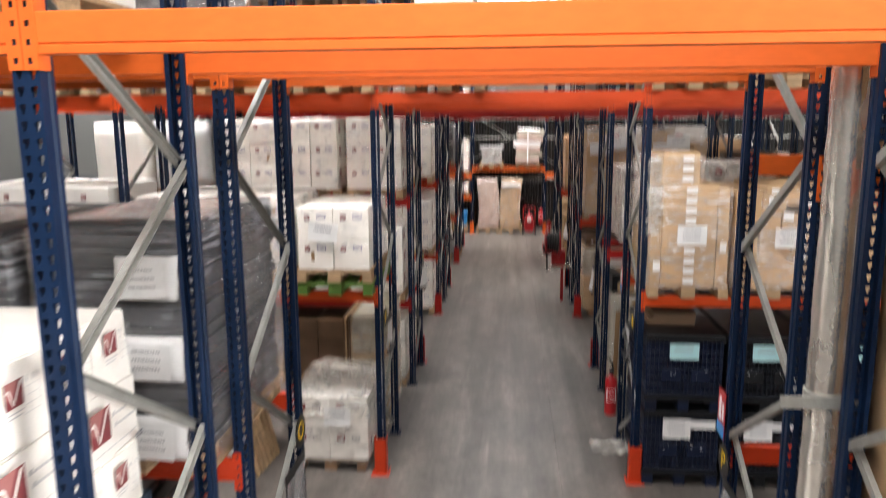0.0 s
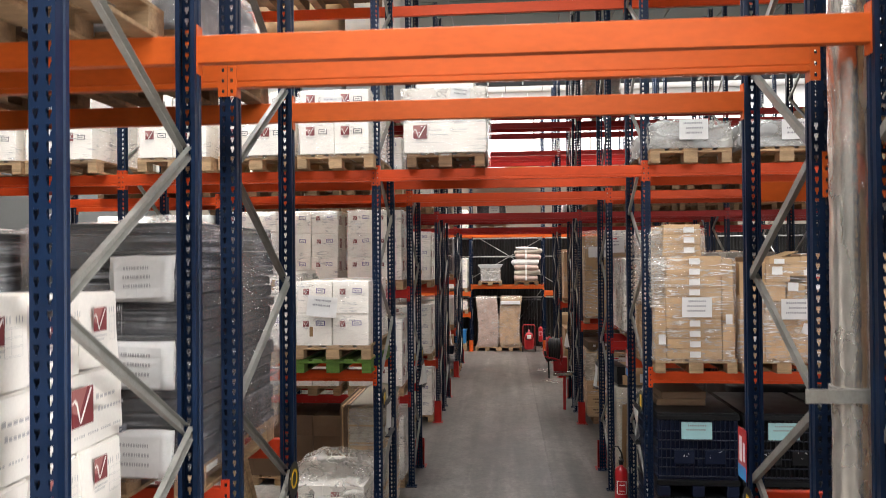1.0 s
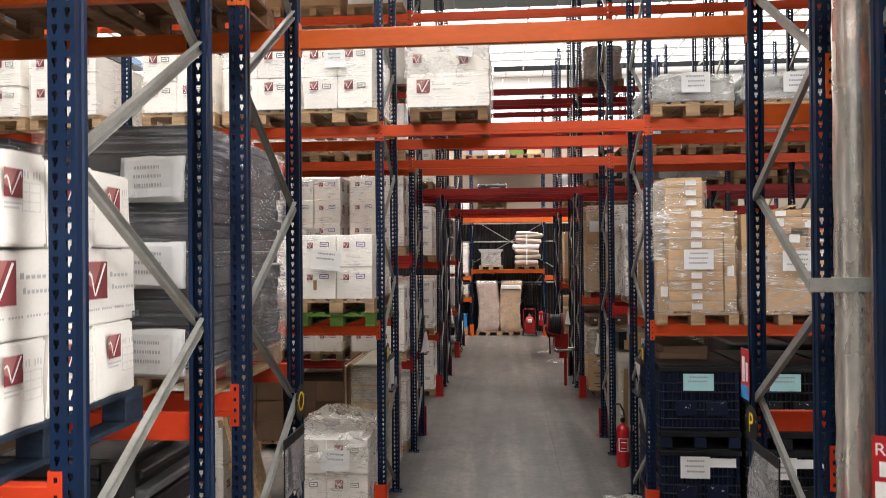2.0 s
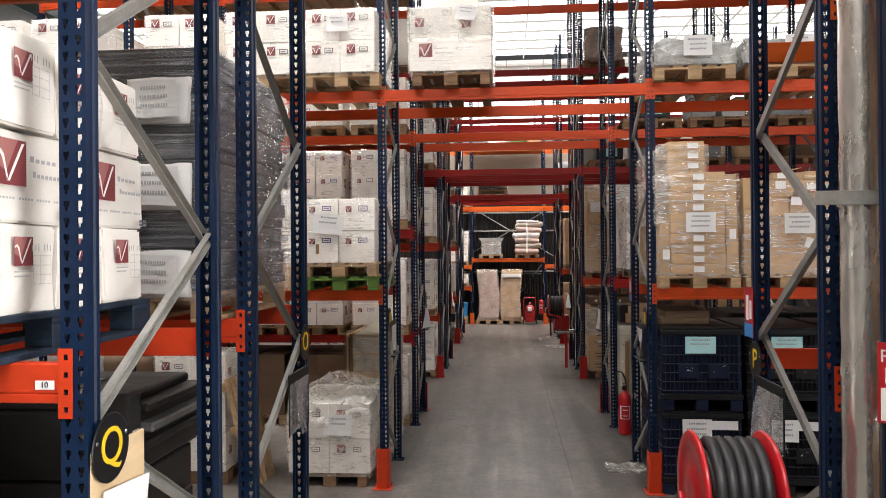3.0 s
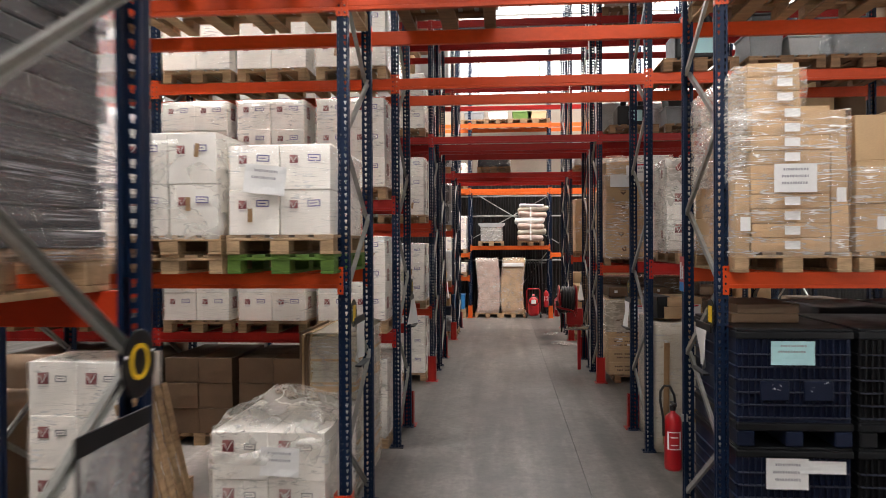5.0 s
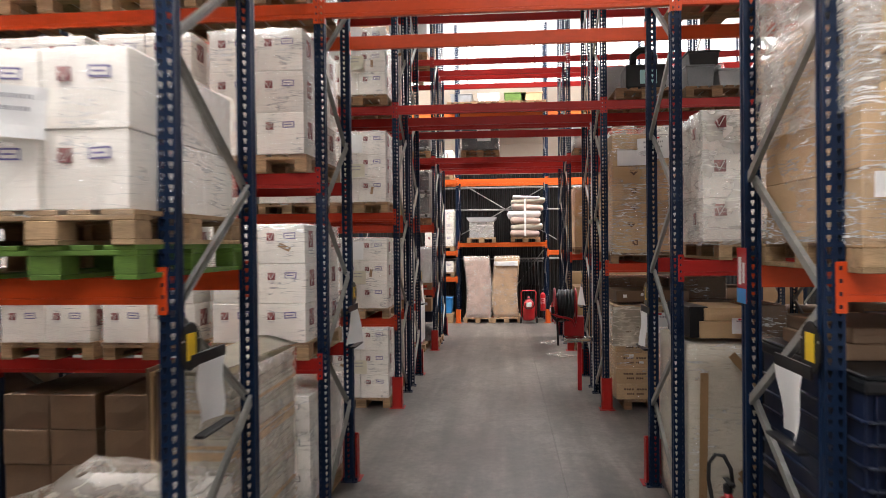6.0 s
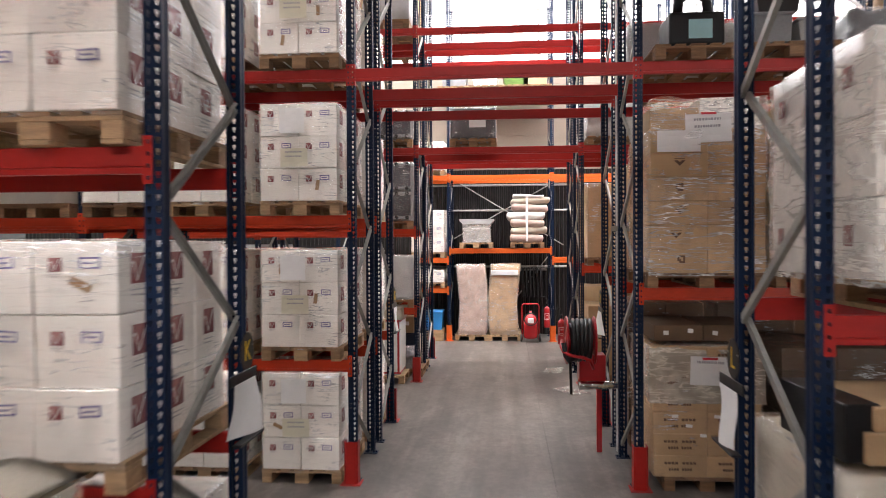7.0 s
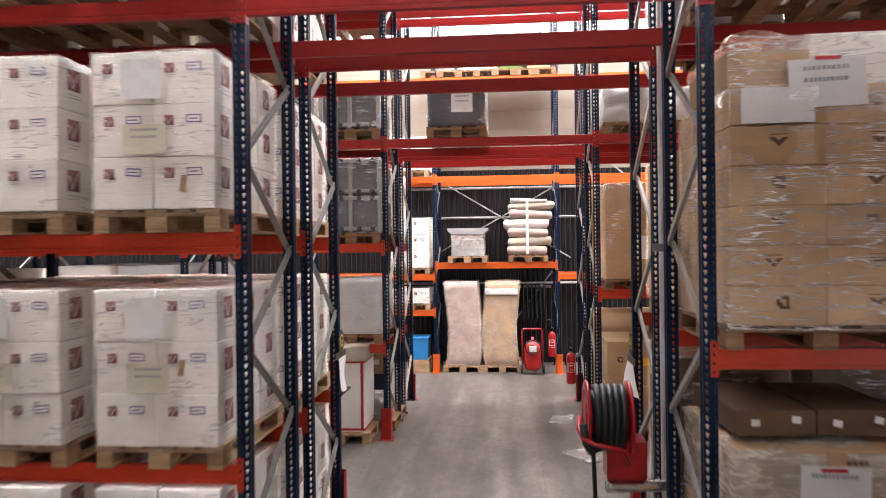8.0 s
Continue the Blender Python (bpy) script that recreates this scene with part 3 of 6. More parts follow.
def rack(ya, yb, bays, label, xs, height=0.12, mat=ORANGE, node=3.15):
    """One run of racking between the post lines ya and yb. bays: for each pair of neighbouring posts, the levels of its beams' tops."""
    r = thing("pallet_rack", pose(0, ya, 0), label, "pallet rack", "runs of pallet racking")
    deep = yb - ya
    for x in xs:
        for y, back in ((0, False), (deep, True)):
            place("upright", shared(("post", back), post_mesh, back), r, pose(x, y, 0))
            place("foot_plate", shared("foot", foot_mesh), r, pose(x, y, 0))
        run, rise = deep - 0.03, 0.6
        for k in range(-5, 8):
            z0 = node + (k - 1) * rise
            if z0 < 0.1 or z0 + rise > POST_H:
                continue
            up = k % 2 == 0
            length = math.hypot(run, rise)
            ang = math.degrees(math.atan2(rise, run))
            data = shared(("brace", round(length, 3)), brace_mesh, length)
            start, turn_z = (deep - 0.015, -90) if up else (0.015, 90)
            off = 0.0145 if k % 2 else -0.0145
            m = pose(x + off, start, z0) @ pose(0, 0, 0, 0, 0, turn_z) @ pose(0, 0, 0, 0, -ang, 0) @ pose(0, 0, 0, 0 if k % 2 == 0 else 180, 0, 0)
            place("brace", data, r, m)
    for (xa, xb), levels in zip(zip(xs, xs[1:]), bays):
        length = xb - xa - POST_W
        for level in levels:
            for y, turn in ((-POST_D / 2 - 0.002, 0), (deep + POST_D / 2 + 0.002, 180)):
                m = pose((xa + xb) / 2, y, level - height, 0, 0, turn)
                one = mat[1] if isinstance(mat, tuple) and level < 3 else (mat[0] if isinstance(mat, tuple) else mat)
                b = place("beam", shared(("beam", round(length, 3), height, one.name), beam_mesh, length, height, one), r, m)
                place("connector", shared(("conn", -1, one.name), connector_mesh, -1, one), b, pose(-length / 2, -0.001, -0.045))
                place("connector", shared(("conn", 1, one.name), connector_mesh, 1, one), b, pose(length / 2, -0.001, -0.045))
    return r


XS = [-7.0, -4.2, -1.4, 1.4, 4.2, 7.0]


def bays(left, tunnel, right):
    return [left, left, tunnel, right, right]


# far runs: upper beams take the shaded colour, lower ones the brighter
ROWS = [
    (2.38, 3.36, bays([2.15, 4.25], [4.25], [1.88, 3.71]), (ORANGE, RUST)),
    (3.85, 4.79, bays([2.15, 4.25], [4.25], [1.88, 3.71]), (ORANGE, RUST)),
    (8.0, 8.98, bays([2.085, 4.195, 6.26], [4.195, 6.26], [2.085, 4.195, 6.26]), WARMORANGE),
    (10.72, 11.67, bays([1.30, 2.80, 4.16, 6.26], [4.16, 6.26], [2.07, 4.16, 6.26]), (WARMORANGE, SHADED_REDORANGE)),
    (14.85, 15.83, bays([1.21, 2.65, 4.10, 6.05], [4.10, 6.05], [1.93, 4.10, 6.05]), (SHADED_REDORANGE, RUST)),
    (16.3, 17.25, bays([1.21, 2.65, 4.10, 6.05], [4.10, 6.05], [1.93, 4.10, 6.05]), (SHADED_REDORANGE, RUST)),
    (20.2, 21.17, bays([1.26, 2.61, 4.0, 6.05], [4.0, 6.05], [1.97, 4.0, 6.05]), (SHADED_REDORANGE, RUST)),
    (21.65, 22.62, bays([1.26, 2.61, 4.0, 6.05], [4.0, 6.05], [1.97, 4.0, 6.05]), (SHADED_REDORANGE, RUST)),
]
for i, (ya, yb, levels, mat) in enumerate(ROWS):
    rack(ya, yb, levels, "navy uprights with orange beams bridging the lane" if i < 4 else "navy uprights with red-orange beams, the upper ones darkened for shade", XS[:3] + [(1.47, 1.42)[i] if i < 2 else XS[3]] + XS[4:], mat=mat,
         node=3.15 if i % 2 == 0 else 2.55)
rack(25.45, 26.4, [[2.0, 4.0], [1.27, 2.0, 4.0, 6.02], [2.23, 4.0, 6.02], [2.0, 4.0, 6.02], [2.0, 4.0]],
     "navy uprights with bright orange beams against the end wall", [-6.7, -3.97, -1.24, 1.24, 3.97, 6.7], mat=ORANGE)

def guard(x, y, mat, label, high=0.42, turn=0):
    """A bent steel guard bolted to the floor round the foot of a post."""
    g = thing("post_guard", pose(x, y, 0, 0, 0, turn), label, "rack guard", "guards at the feet of the posts")
    bm = bmesh.new()
    w, d, t = 0.068, 0.13, 0.006
    c = 0.02
    outer = [(-w, 0), (-w, -d + c), (-w + c, -d), (w - c, -d), (w, -d + c), (w, 0)]
    inner = [(w - t, 0), (w - t, -d + c), (w - c, -d + t), (-w + c, -d + t), (-w + t, -d + c), (-w + t, 0)]
    extrude(bm, outer + inner, "z", 0.006, high)
    bmesh.ops.recalc_face_normals(bm, faces=bm.faces)
    part("shield", bm, mat, g)
    part("base_plate", block(-0.1, 0.1, -0.17, 0.03, 0, 0.006, 0), mat, g)


for y in (8.0, 14.85, 20.2):
    for x in (-1.4, 1.4):
        guard(x, y - 0.01, RUST if y < 10 else SHADED_REDORANGE, "orange steel guard at the foot of a rack post" if y < 10 else "scuffed red steel guard at the foot of a rack post")
for y in (11.67, 17.25, 22.62):
    for x in (-1.4, 1.4):
        guard(x, y + 0.01, SHADED_REDORANGE, "scuffed red steel guard at the foot of a rack post", 0.42, 180)
for x in (-1.24, 1.24):
    guard(x, 25.44, ORANGE, "orange steel guard at the foot of a rack post", 0.38)

# ---- pallets and their loads ----
def pallet_maker(name, mat, wide, deep, label):
    """A four-way pallet, its short side to the front (-y), its base corner at the middle of its front edge."""
    p = thing(name, pose(0, 0, -20), label, "pallet", "pallets in the racking")
    w = wide / 2
    for cx in (-w + 0.05, 0, w - 0.05):
        half = 0.07 if cx == 0 else 0.05
        place("bottom_board", shared(("pb", half, deep, mat.name), lambda: solid(-half, half, 0, deep, 0, 0.022, mat)), p, pose(cx, 0, 0))
        for cy in (0.0725, deep / 2, deep - 0.0725):
            place("block", shared(("pk", half, mat.name), lambda: solid(-half, half, -0.0725, 0.0725, 0.022, 0.1, mat)), p, pose(cx, cy, 0))
    for cy in (0.0725, deep / 2, deep - 0.0725):
        place("stringer_board", shared(("ps", wide, mat.name), lambda: solid(-w, w, -0.0725, 0.0725, 0.1, 0.122, mat)), p, pose(0, cy, 0))
    for k in range(5):
        cx = -w + 0.0725 + k * (wide - 0.145) / 4
        half = 0.0725 if k % 2 == 0 else 0.05
        place("deck_board", shared(("pd", half, deep, mat.name), lambda: solid(-half, half, 0, deep, 0.122, 0.144, mat)), p, pose(cx, 0, 0))
    return p


def solid(x0, x1, y0, y1, z0, z1, mat, width=0.003):
    bm = block(x0, x1, y0, y1, z0, z1, width)
    bm.normal_update()
    data = bpy.data.meshes.new("solid")
    bm.to_mesh(data)
    bm.free()
    data.materials.append(mat)
    return data


PALLETS = {
    "wood": pallet_maker("pallet", WOOD, 0.8, 1.2, "pale softwood pallet lying across the rack beams"),
    "old": pallet_maker("pallet", OLDWOOD, 0.8, 1.2, "dark weathered wooden pallet under a wrapped load"),
    "green": pallet_maker("pallet", GREENWOOD, 0.8, 1.2, "green painted wooden pallet under a second pallet"),
    "blue": pallet_maker("pallet", BLUEWOOD, 0.8, 1.2, "worn blue painted wooden pallet on rack beams"),
    "wide": pallet_maker("pallet", OLDWOOD, 1.1, 1.2, "wide weathered wooden pallet under stacked cartons"),
}
USED = set()


def pallet(kind, x, y, z, turn=0):
    m = pose(x, y, z, 0, 0, turn)
    if kind in USED:
        return copy_thing(PALLETS[kind], m)
    USED.add(kind)
    PALLETS[kind].matrix_basis = m
    return PALLETS[kind]


def plain_pallet_maker():
    """A far pallet in four parts: the deck and three runners."""
    p = thing("pallet", pose(0, 0, -20), "dark weathered wooden pallet under a load", "pallet", "pallets in the racking")
    part("deck", block(-0.4, 0.4, 0, 1.2, 0.1, 0.144, 0.003), OLDWOOD, p)
    for cx in (-0.35, 0, 0.35):
        place("runner", shared("far_runner", lambda: solid(-0.05, 0.05, 0, 1.2, 0, 0.0995, OLDWOOD)), p, pose(cx, 0, 0))
    return p


PALLETS["plain"] = plain_pallet_maker()


def flat(bm, x0, x1, z0, z1, y, slot=0):
    bm.faces.new([bm.verts.new(p) for p in ((x0, y, z0), (x1, y, z0), (x1, y, z1), (x0, y, z1))]).material_index = slot


def emblem_mesh(size, bars):
    """A printed crimson square with a white sweep in it and, where it is large, grey bars of lettering beside it."""
    bm = bmesh.new()
    s = size
    flat(bm, 0, s, 0, s, 0)
    bm.faces.new([bm.verts.new((u * s, -0.0003, v * s)) for u, v in ((0.0, 0.42), (0.34, 0.30), (0.72, 1.0), (0.0, 1.0))]).material_index = 4
    for sweep in ([(0.36, 0.09), (0.44, 0.09), (0.93, 0.94), (0.84, 0.94)], [(0.02, 0.60), (0.13, 0.66), (0.20, 0.58), (0.355, 0.10), (0.38, 0.20), (0.26, 0.64), (0.16, 0.75), (0.02, 0.68)]):
        bm.faces.new([bm.verts.new((u * s, -0.0006, v * s)) for u, v in sweep]).material_index = 1
    if bars:
        # lettering that stays plain bars
        for u, v, w, h, k in ((1.12, 0.52, 1.0, 0.17, 5), (1.22, 0.18, 1.35, 0.17, 9)):
            for i in range(k):
                a, b = (u + w * i / k) * s, (u + w * (i + 0.72) / k) * s
                flat(bm, a, b, (v + h * 0.3) * s, (v + h * (1.1 if i == 0 else 0.8)) * s, -0.0004, 3)
        for i in range(22):
            if i % 6 != 5:
                flat(bm, (0.1 + 2.3 * i / 22) * s, (0.1 + 2.3 * (i + 0.7) / 22) * s, -0.30 * s, -0.25 * s, -0.0004, 3)
    else:
        for v, w in ((-0.22, 1.0), (-0.38, 0.8)):
            flat(bm, 0, s * w, v * s, (v + 0.05) * s, 0, 3)
    data = bpy.data.meshes.new("printed_emblem")
    bm.normal_update()
    bm.to_mesh(data)
    bm.free()
    for one in (CRIMSON, WHITECARD, INK, PENCIL, ROSE):
        data.materials.append(one)
    return data


def label_mesh(w, h, ink):
    """A small framed label printed on a carton."""
    bm = bmesh.new()
    flat(bm, -w / 2, w / 2, 0, h, 0, 0)
    t = 0.008
    flat(bm, -w / 2 + t, w / 2 - t, t, h - t, -0.0005, 1)
    flat(bm, -w / 2 + 2 * t, w / 2 - 3 * t, h * 0.42, h * 0.58, -0.001, 0)
    data = bpy.data.meshes.new("label")
    bm.normal_update()
    bm.to_mesh(data)
    bm.free()
    for one in (ink, WHITECARD):
        data.materials.append(one)
    return data


def badge_mesh(kind):
    """The dark printed mark on brown cartons: a wedge or a hatched square."""
    bm = bmesh.new()
    if kind == "wedge":
        bm.faces.new([bm.verts.new((u, 0, v)) for u, v in ((-0.055, 0.03), (0, -0.022), (0.055, 0.03), (0.02, 0.03), (0, 0.012), (-0.02, 0.03))])
        flat(bm, -0.05, 0.05, 0.045, 0.05, 0)
    else:
        for i in range(4):
            for j in range(4):
                if (i, j) not in ((1, 2), (2, 2), (2, 1), (0, 0)):
                    flat(bm, -0.036 + 0.018 * i, -0.036 + 0.018 * i + 0.018, -0.03 + 0.018 * j, -0.03 + 0.018 * j + 0.018, 0)
    data = bpy.data.meshes.new("printed_mark")
    bm.normal_update()
    bm.to_mesh(data)
    bm.free()
    data.materials.append(BROWNINK)
    return data


def text_mesh():
    """Two bars of dark stencilled lettering that cannot be read."""
    bm = bmesh.new()
    for z, w in ((0.03, 0.15), (-0.03, 0.11)):
        for i in range(9):
            if i % 5 != 4:
                flat(bm, -w + 2 * w * i / 9, -w + 2 * w * (i + 0.8) / 9, z - 0.012, z + 0.012, 0)
    data = bpy.data.meshes.new("printed_text")
    bm.normal_update()
    bm.to_mesh(data)
    bm.free()
    data.materials.append(BROWNINK)
    return data


def form_mesh(chips):
    """A pencilled form with a scrawl above it, or a pair of small dark handling marks."""
    bm = bmesh.new()
    if chips:
        for x in (0, 0.032):
            for k in range(2):
                flat(bm, x, x + 0.026, k * 0.014, k * 0.014 + 0.0115, 0)
    else:
        for z in (0, 0.03, 0.06, 0.09):
            flat(bm, -0.045, 0.045, z, z + 0.0016, 0)
        for x in (-0.045, -0.01, 0.0434):
            flat(bm, x, x + 0.0016, 0, 0.09, 0)
        for i in range(7):
            if i != 3:
                flat(bm, -0.05 + 0.015 * i, -0.045 + 0.015 * i, 0.105 + 0.003 * (i % 2), 0.125 + 0.002 * (i % 3), 0)
    data = bpy.data.meshes.new("printed_form")
    bm.normal_update()
    bm.to_mesh(data)
    bm.free()
    data.materials.append(INK if chips else PENCIL)
    return data


def solid_bm(x0, x1, y0, y1, z0, z1):
    return block(x0, x1, y0, y1, z0, z1, 0)


def carton_mesh(w, d, h, mat, seed, puff=0.006, soft=0.0045):
    """A closed carton: soft edges, slightly bulging sides, the seam of its flaps and a strip of tape on top."""
    bm = bmesh.new()
    box(bm, -w / 2, w / 2, 0, d, 0, h)
    bmesh.ops.subdivide_edges(bm, edges=list(bm.edges), cuts=1, use_grid_fill=True)
    rnd = random.Random(seed)
    for v in bm.verts:
        c = Vector((v.co.x, v.co.y - d / 2, v.co.z - h / 2))
        on = (abs(abs(c.x) - w / 2) < 1e-5) + (abs(abs(c.y) - d / 2) < 1e-5) + (abs(abs(c.z) - h / 2) < 1e-5)
        if on == 1 and abs(c.z) < h / 2 - 1e-4:
            v.co += Vector((c.x, c.y, 0)).normalized() * rnd.uniform(0.15, 1.0) * puff
        else:
            v.co += Vector((rnd.uniform(-1, 1), rnd.uniform(-1, 1), rnd.uniform(-1, 0.2))) * (0.003 if puff < 0.01 else 0.007)
    sharp = [e for e in bm.edges if len(e.link_faces) == 2 and e.calc_face_angle(0) > 0.8]
    bmesh.ops.bevel(bm, geom=sharp, offset=soft, segments=1 if soft < 0.006 else 2, affect="EDGES")
    data = bpy.data.meshes.new("carton")
    bm.normal_update()
    bm.to_mesh(data)
    bm.free()
    data.materials.append(mat)
    return data


PRINTS = {
    "small": lambda: emblem_mesh(0.06, False), "large": lambda: emblem_mesh(0.14, True), "medium": lambda: emblem_mesh(0.09, False), "side": lambda: emblem_mesh(0.135, False),
    "label": lambda: label_mesh(0.095, 0.05, VIOLETINK), "greylabel": lambda: label_mesh(0.09, 0.05, INK),
    "wedge": lambda: badge_mesh("wedge"), "hatch": lambda: badge_mesh("hatch"), "text": text_mesh, "form": lambda: form_mesh(False), "chips": lambda: form_mesh(True),
}


def stick(parent, kind, at):
    names = {"small": "printed_emblem", "large": "printed_emblem", "medium": "printed_emblem", "side": "printed_emblem", "label": "label", "greylabel": "label", "wedge": "printed_mark", "hatch": "printed_mark", "text": "printed_text", "form": "printed_form", "chips": "handling_mark"}
    return place(names[kind], shared(("print", kind), PRINTS[kind]), parent, at)


def sheet(parent, w, h, at, mat=PAPER, lines=3, ink=INK, seed=0, name="paper_sign"):
    """A sheet of paper, a little curled, with bars where its handwriting cannot be read."""
    bm = bmesh.new()
    rnd = random.Random(seed)
    n = 4
    grid = [[bm.verts.new((-w / 2 + w * i / n, -0.004 - 0.006 * abs(math.sin(i + j + seed)) * (1 if j in (0, n) else 0.4), -h / 2 + h * j / n)) for j in range(n + 1)] for i in range(n + 1)]
    for i in range(n):
        for j in range(n):
            bm.faces.new((grid[i][j], grid[i + 1][j], grid[i + 1][j + 1], grid[i][j + 1]))
    for r in range(lines):
        z = h * (0.26 - 0.24 * r)
        x = -w * rnd.uniform(0.26, 0.36)
        while x < w * 0.28:
            step = w * rnd.uniform(0.025, 0.05)
            flat(bm, x, x + step, z, z + h * 0.085, -0.0125, 1)
            x += step * 1.5
    return part(name, bm, [mat, ink], parent, "", at)


def film_round(parent, x0, x1, y0, y1, z0, z1, seed, mat=FILM, rough=0.011, gap=0.012, sag=0.015):
    bm = lumpy(x0 - gap, x1 + gap, y0 - gap, y1 + gap, z0, z1 + gap, 9, rough, seed, True, sag)
    return part("stretch_film", bm, mat, parent, "", None, True)


def stack(x0, x1, y0, z0, cols, rows, rowh, deep=1.15, deps=3, mat=WHITECARD, prints=("small", "label"), side_prints="", film=FILM, label="", seed=1, skip=(), jitter=0.008, rough=0.011, signs=(), category="carton stack", top=None, sag=0.015):
    """Cartons stacked on a pallet and wrapped, the base corner at the middle of the load's front edge."""
    rnd = random.Random(seed)
    s = thing("carton_stack", pose((x0 + x1) / 2, y0, z0), label, category, "wrapped stacks of cartons")
    w, d = (x1 - x0) / cols, deep / deps
    for r in range(rows):
        for c in range(cols):
            for k in range(deps):
                if (c, r) in skip:
                    continue
                data = shared(("carton", round(w, 2), round(d, 2), round(rowh, 3), mat.name, seed % 2), carton_mesh, w - 0.006, d - 0.006, rowh - 0.003, mat, seed % 2)
                cx = -(x1 - x0) / 2 + (c + 0.5) * w + rnd.uniform(-1, 1) * jitter * 0.6
                cy = k * d + rnd.uniform(-1, 1) * jitter
                b = place("carton", data, s, pose(cx, cy, r * rowh, 0, 0, rnd.uniform(-0.6, 0.6)))
                if k == 0 and prints:
                    if prints[0] == "wedge":
                        stick(b, "wedge" if (r + c) % 3 else "hatch", pose(rnd.uniform(-0.03, 0.03), -0.008, rowh * 0.55))
                    elif prints[0] == "text":
                        stick(b, "text", pose(0, -0.008, rowh * 0.5))
                    elif prints[0] == "large":
                        stick(b, "large", pose(-w * 0.38, -0.008, rowh * 0.42))
                    else:
                        stick(b, prints[0], pose(-w * 0.3, -0.008, rowh * 0.58))
                        if len(prints) > 1:
                            stick(b, prints[1], pose(w * 0.18, -0.008, rowh * 0.62, 0, rnd.uniform(-3, 3), 0))
                if k == 0 and prints and prints[0] == "small" and rnd.random() < 0.2:
                    place("tape_strip", shared("tape_strip", lambda: solid(-0.018, 0.018, -0.0012, 0, -0.05, 0.05, TAPE, 0)), b, pose(rnd.uniform(-0.04, 0.08), -0.0095, rowh * rnd.uniform(0.35, 0.7), 0, rnd.choice((0, 8, -65)), 0))
                if side_prints and c == cols - 1 and ((k + r) % 2 == 0 or side_prints == "side"):
                    stick(b, side_prints, pose(w / 2 + 0.004, d * 0.25, rowh * 0.4, 0, 0, 90))
                if side_prints and c == 0 and x0 > 0 and (k + r) % 2 == 0:
                    stick(b, side_prints, pose(-w / 2 - 0.004, d * 0.75, rowh * 0.4, 0, 0, -90))
    height = rows * rowh
    if top:
        for tx, ty, tz, tw, td, th, tmat in top:
            data = shared(("carton", round(tw, 2), round(td, 2), round(th, 3), tmat.name, 3), carton_mesh, tw, td, th, tmat, 3)
            place("carton", data, s, pose(tx, ty, height + tz, 0, 0, rnd.uniform(-1.5, 1.5)))
    if film is not None:
        film_round(s, -(x1 - x0) / 2, (x1 - x0) / 2, 0, deep, -0.03, height, seed, film, rough, sag=sag)
    for i, (sx, sz, sw, sh, tilt, smat, lines) in enumerate(signs):
        sheet(s, sw, sh, pose(sx, -0.03, sz, 0, tilt, 0), smat, lines, FAINTINK, seed + i)
    return s


def sheet_pile(x0, x1, y0, deep, z0, high, label, seed, mats=(CREAM, BROWNCARD), film=DUSTYFILM, name="flat_carton_pile"):
    """Flattened cartons piled up: uneven edges of many thin boards."""
    rnd = random.Random(seed)
    s = thing(name, pose((x0 + x1) / 2, y0, z0), label, "carton pile")
    bm = bmesh.new()
    z, w = 0.0, (x1 - x0) / 2
    while z < high:
        t = rnd.uniform(0.012, 0.03)
        a, b, c, d = (rnd.uniform(-0.012, 0.012) for _ in range(4))
        box(bm, -w + a, w + b, c, deep + d, z, z + t - 0.002, 1 if rnd.random() < 0.12 else 0)
        z += t
    part("boards", bm, list(mats), s)
    if film:
        film_round(s, -w, w, 0, deep, 0, high, seed, film, 0.012, 0.018)
    return s


def soft_load(x0, x1, y0, deep, z0, high, mat, label, seed, film=FILM, name="wrapped_load", rough=0.05, sag=0.08, signs=(), cuts=10, category="wrapped load"):
    """A soft or bulky load under film."""
    s = thing(name, pose((x0 + x1) / 2, y0, z0), label, category)
    w = (x1 - x0) / 2
    part("load", lumpy(-w, w, 0, deep, 0, high, cuts, rough, seed, False, sag), mat, s, "", None, True)
    if film:
        film_round(s, -w, w, 0, deep, 0, high, seed + 3, film, rough * 0.5, 0.02, sag)
    for i, (sx, sz, sw, sh, tilt, smat, lines) in enumerate(signs):
        sheet(s, sw, sh, pose(sx, -0.055, sz, 0, tilt, 0), smat, lines, FAINTINK, seed + i)
    return s


WHITE_LOAD = "white moving cartons with crimson marks, wrapped on a pallet"
BROWN_LOAD = "brown cartons wrapped in clear film on a pallet"
PH = 0.144

# first run, near side: white cartons whose flank faces the lane
TOP1 = 4.25
pallet("blue", -1.995, 2.02, 2.15)
near = thing("carton_stack", pose(-1.995, 2.0, 2.15 + PH), "bulging white moving cartons with large crimson marks on a blue pallet", "carton stack", "wrapped stacks of cartons")
rnd = random.Random(11)
NEAR_TIERS = [(0.0, 0.283, [(0.2925 * i, 0.284) for i in range(4)]), (0.287, 0.286, [(0.13, 0.525), (0.665, 0.53)]), (0.577, 0.300, [(0.2925 * i, 0.283) for i in range(4)])]
for tier, (z, h, row) in enumerate(NEAR_TIERS):
    for i, (y, d) in enumerate(row):
        lean = rnd.uniform(-1.2, 1.2) if tier < 2 else (0.8, -1.5, 1.0, -2.2)[i]
        place("carton", shared(("carton", "near", tier, i), carton_mesh, 0.78, d, h - 0.012 * (tier == 2 and i == 3), WHITECARD, tier * 4 + i, 0.013, 0.008), near,
              pose(rnd.uniform(-0.008, 0.008) - 0.01 * (tier == 1), y, z, 0, lean * 0.4, lean))
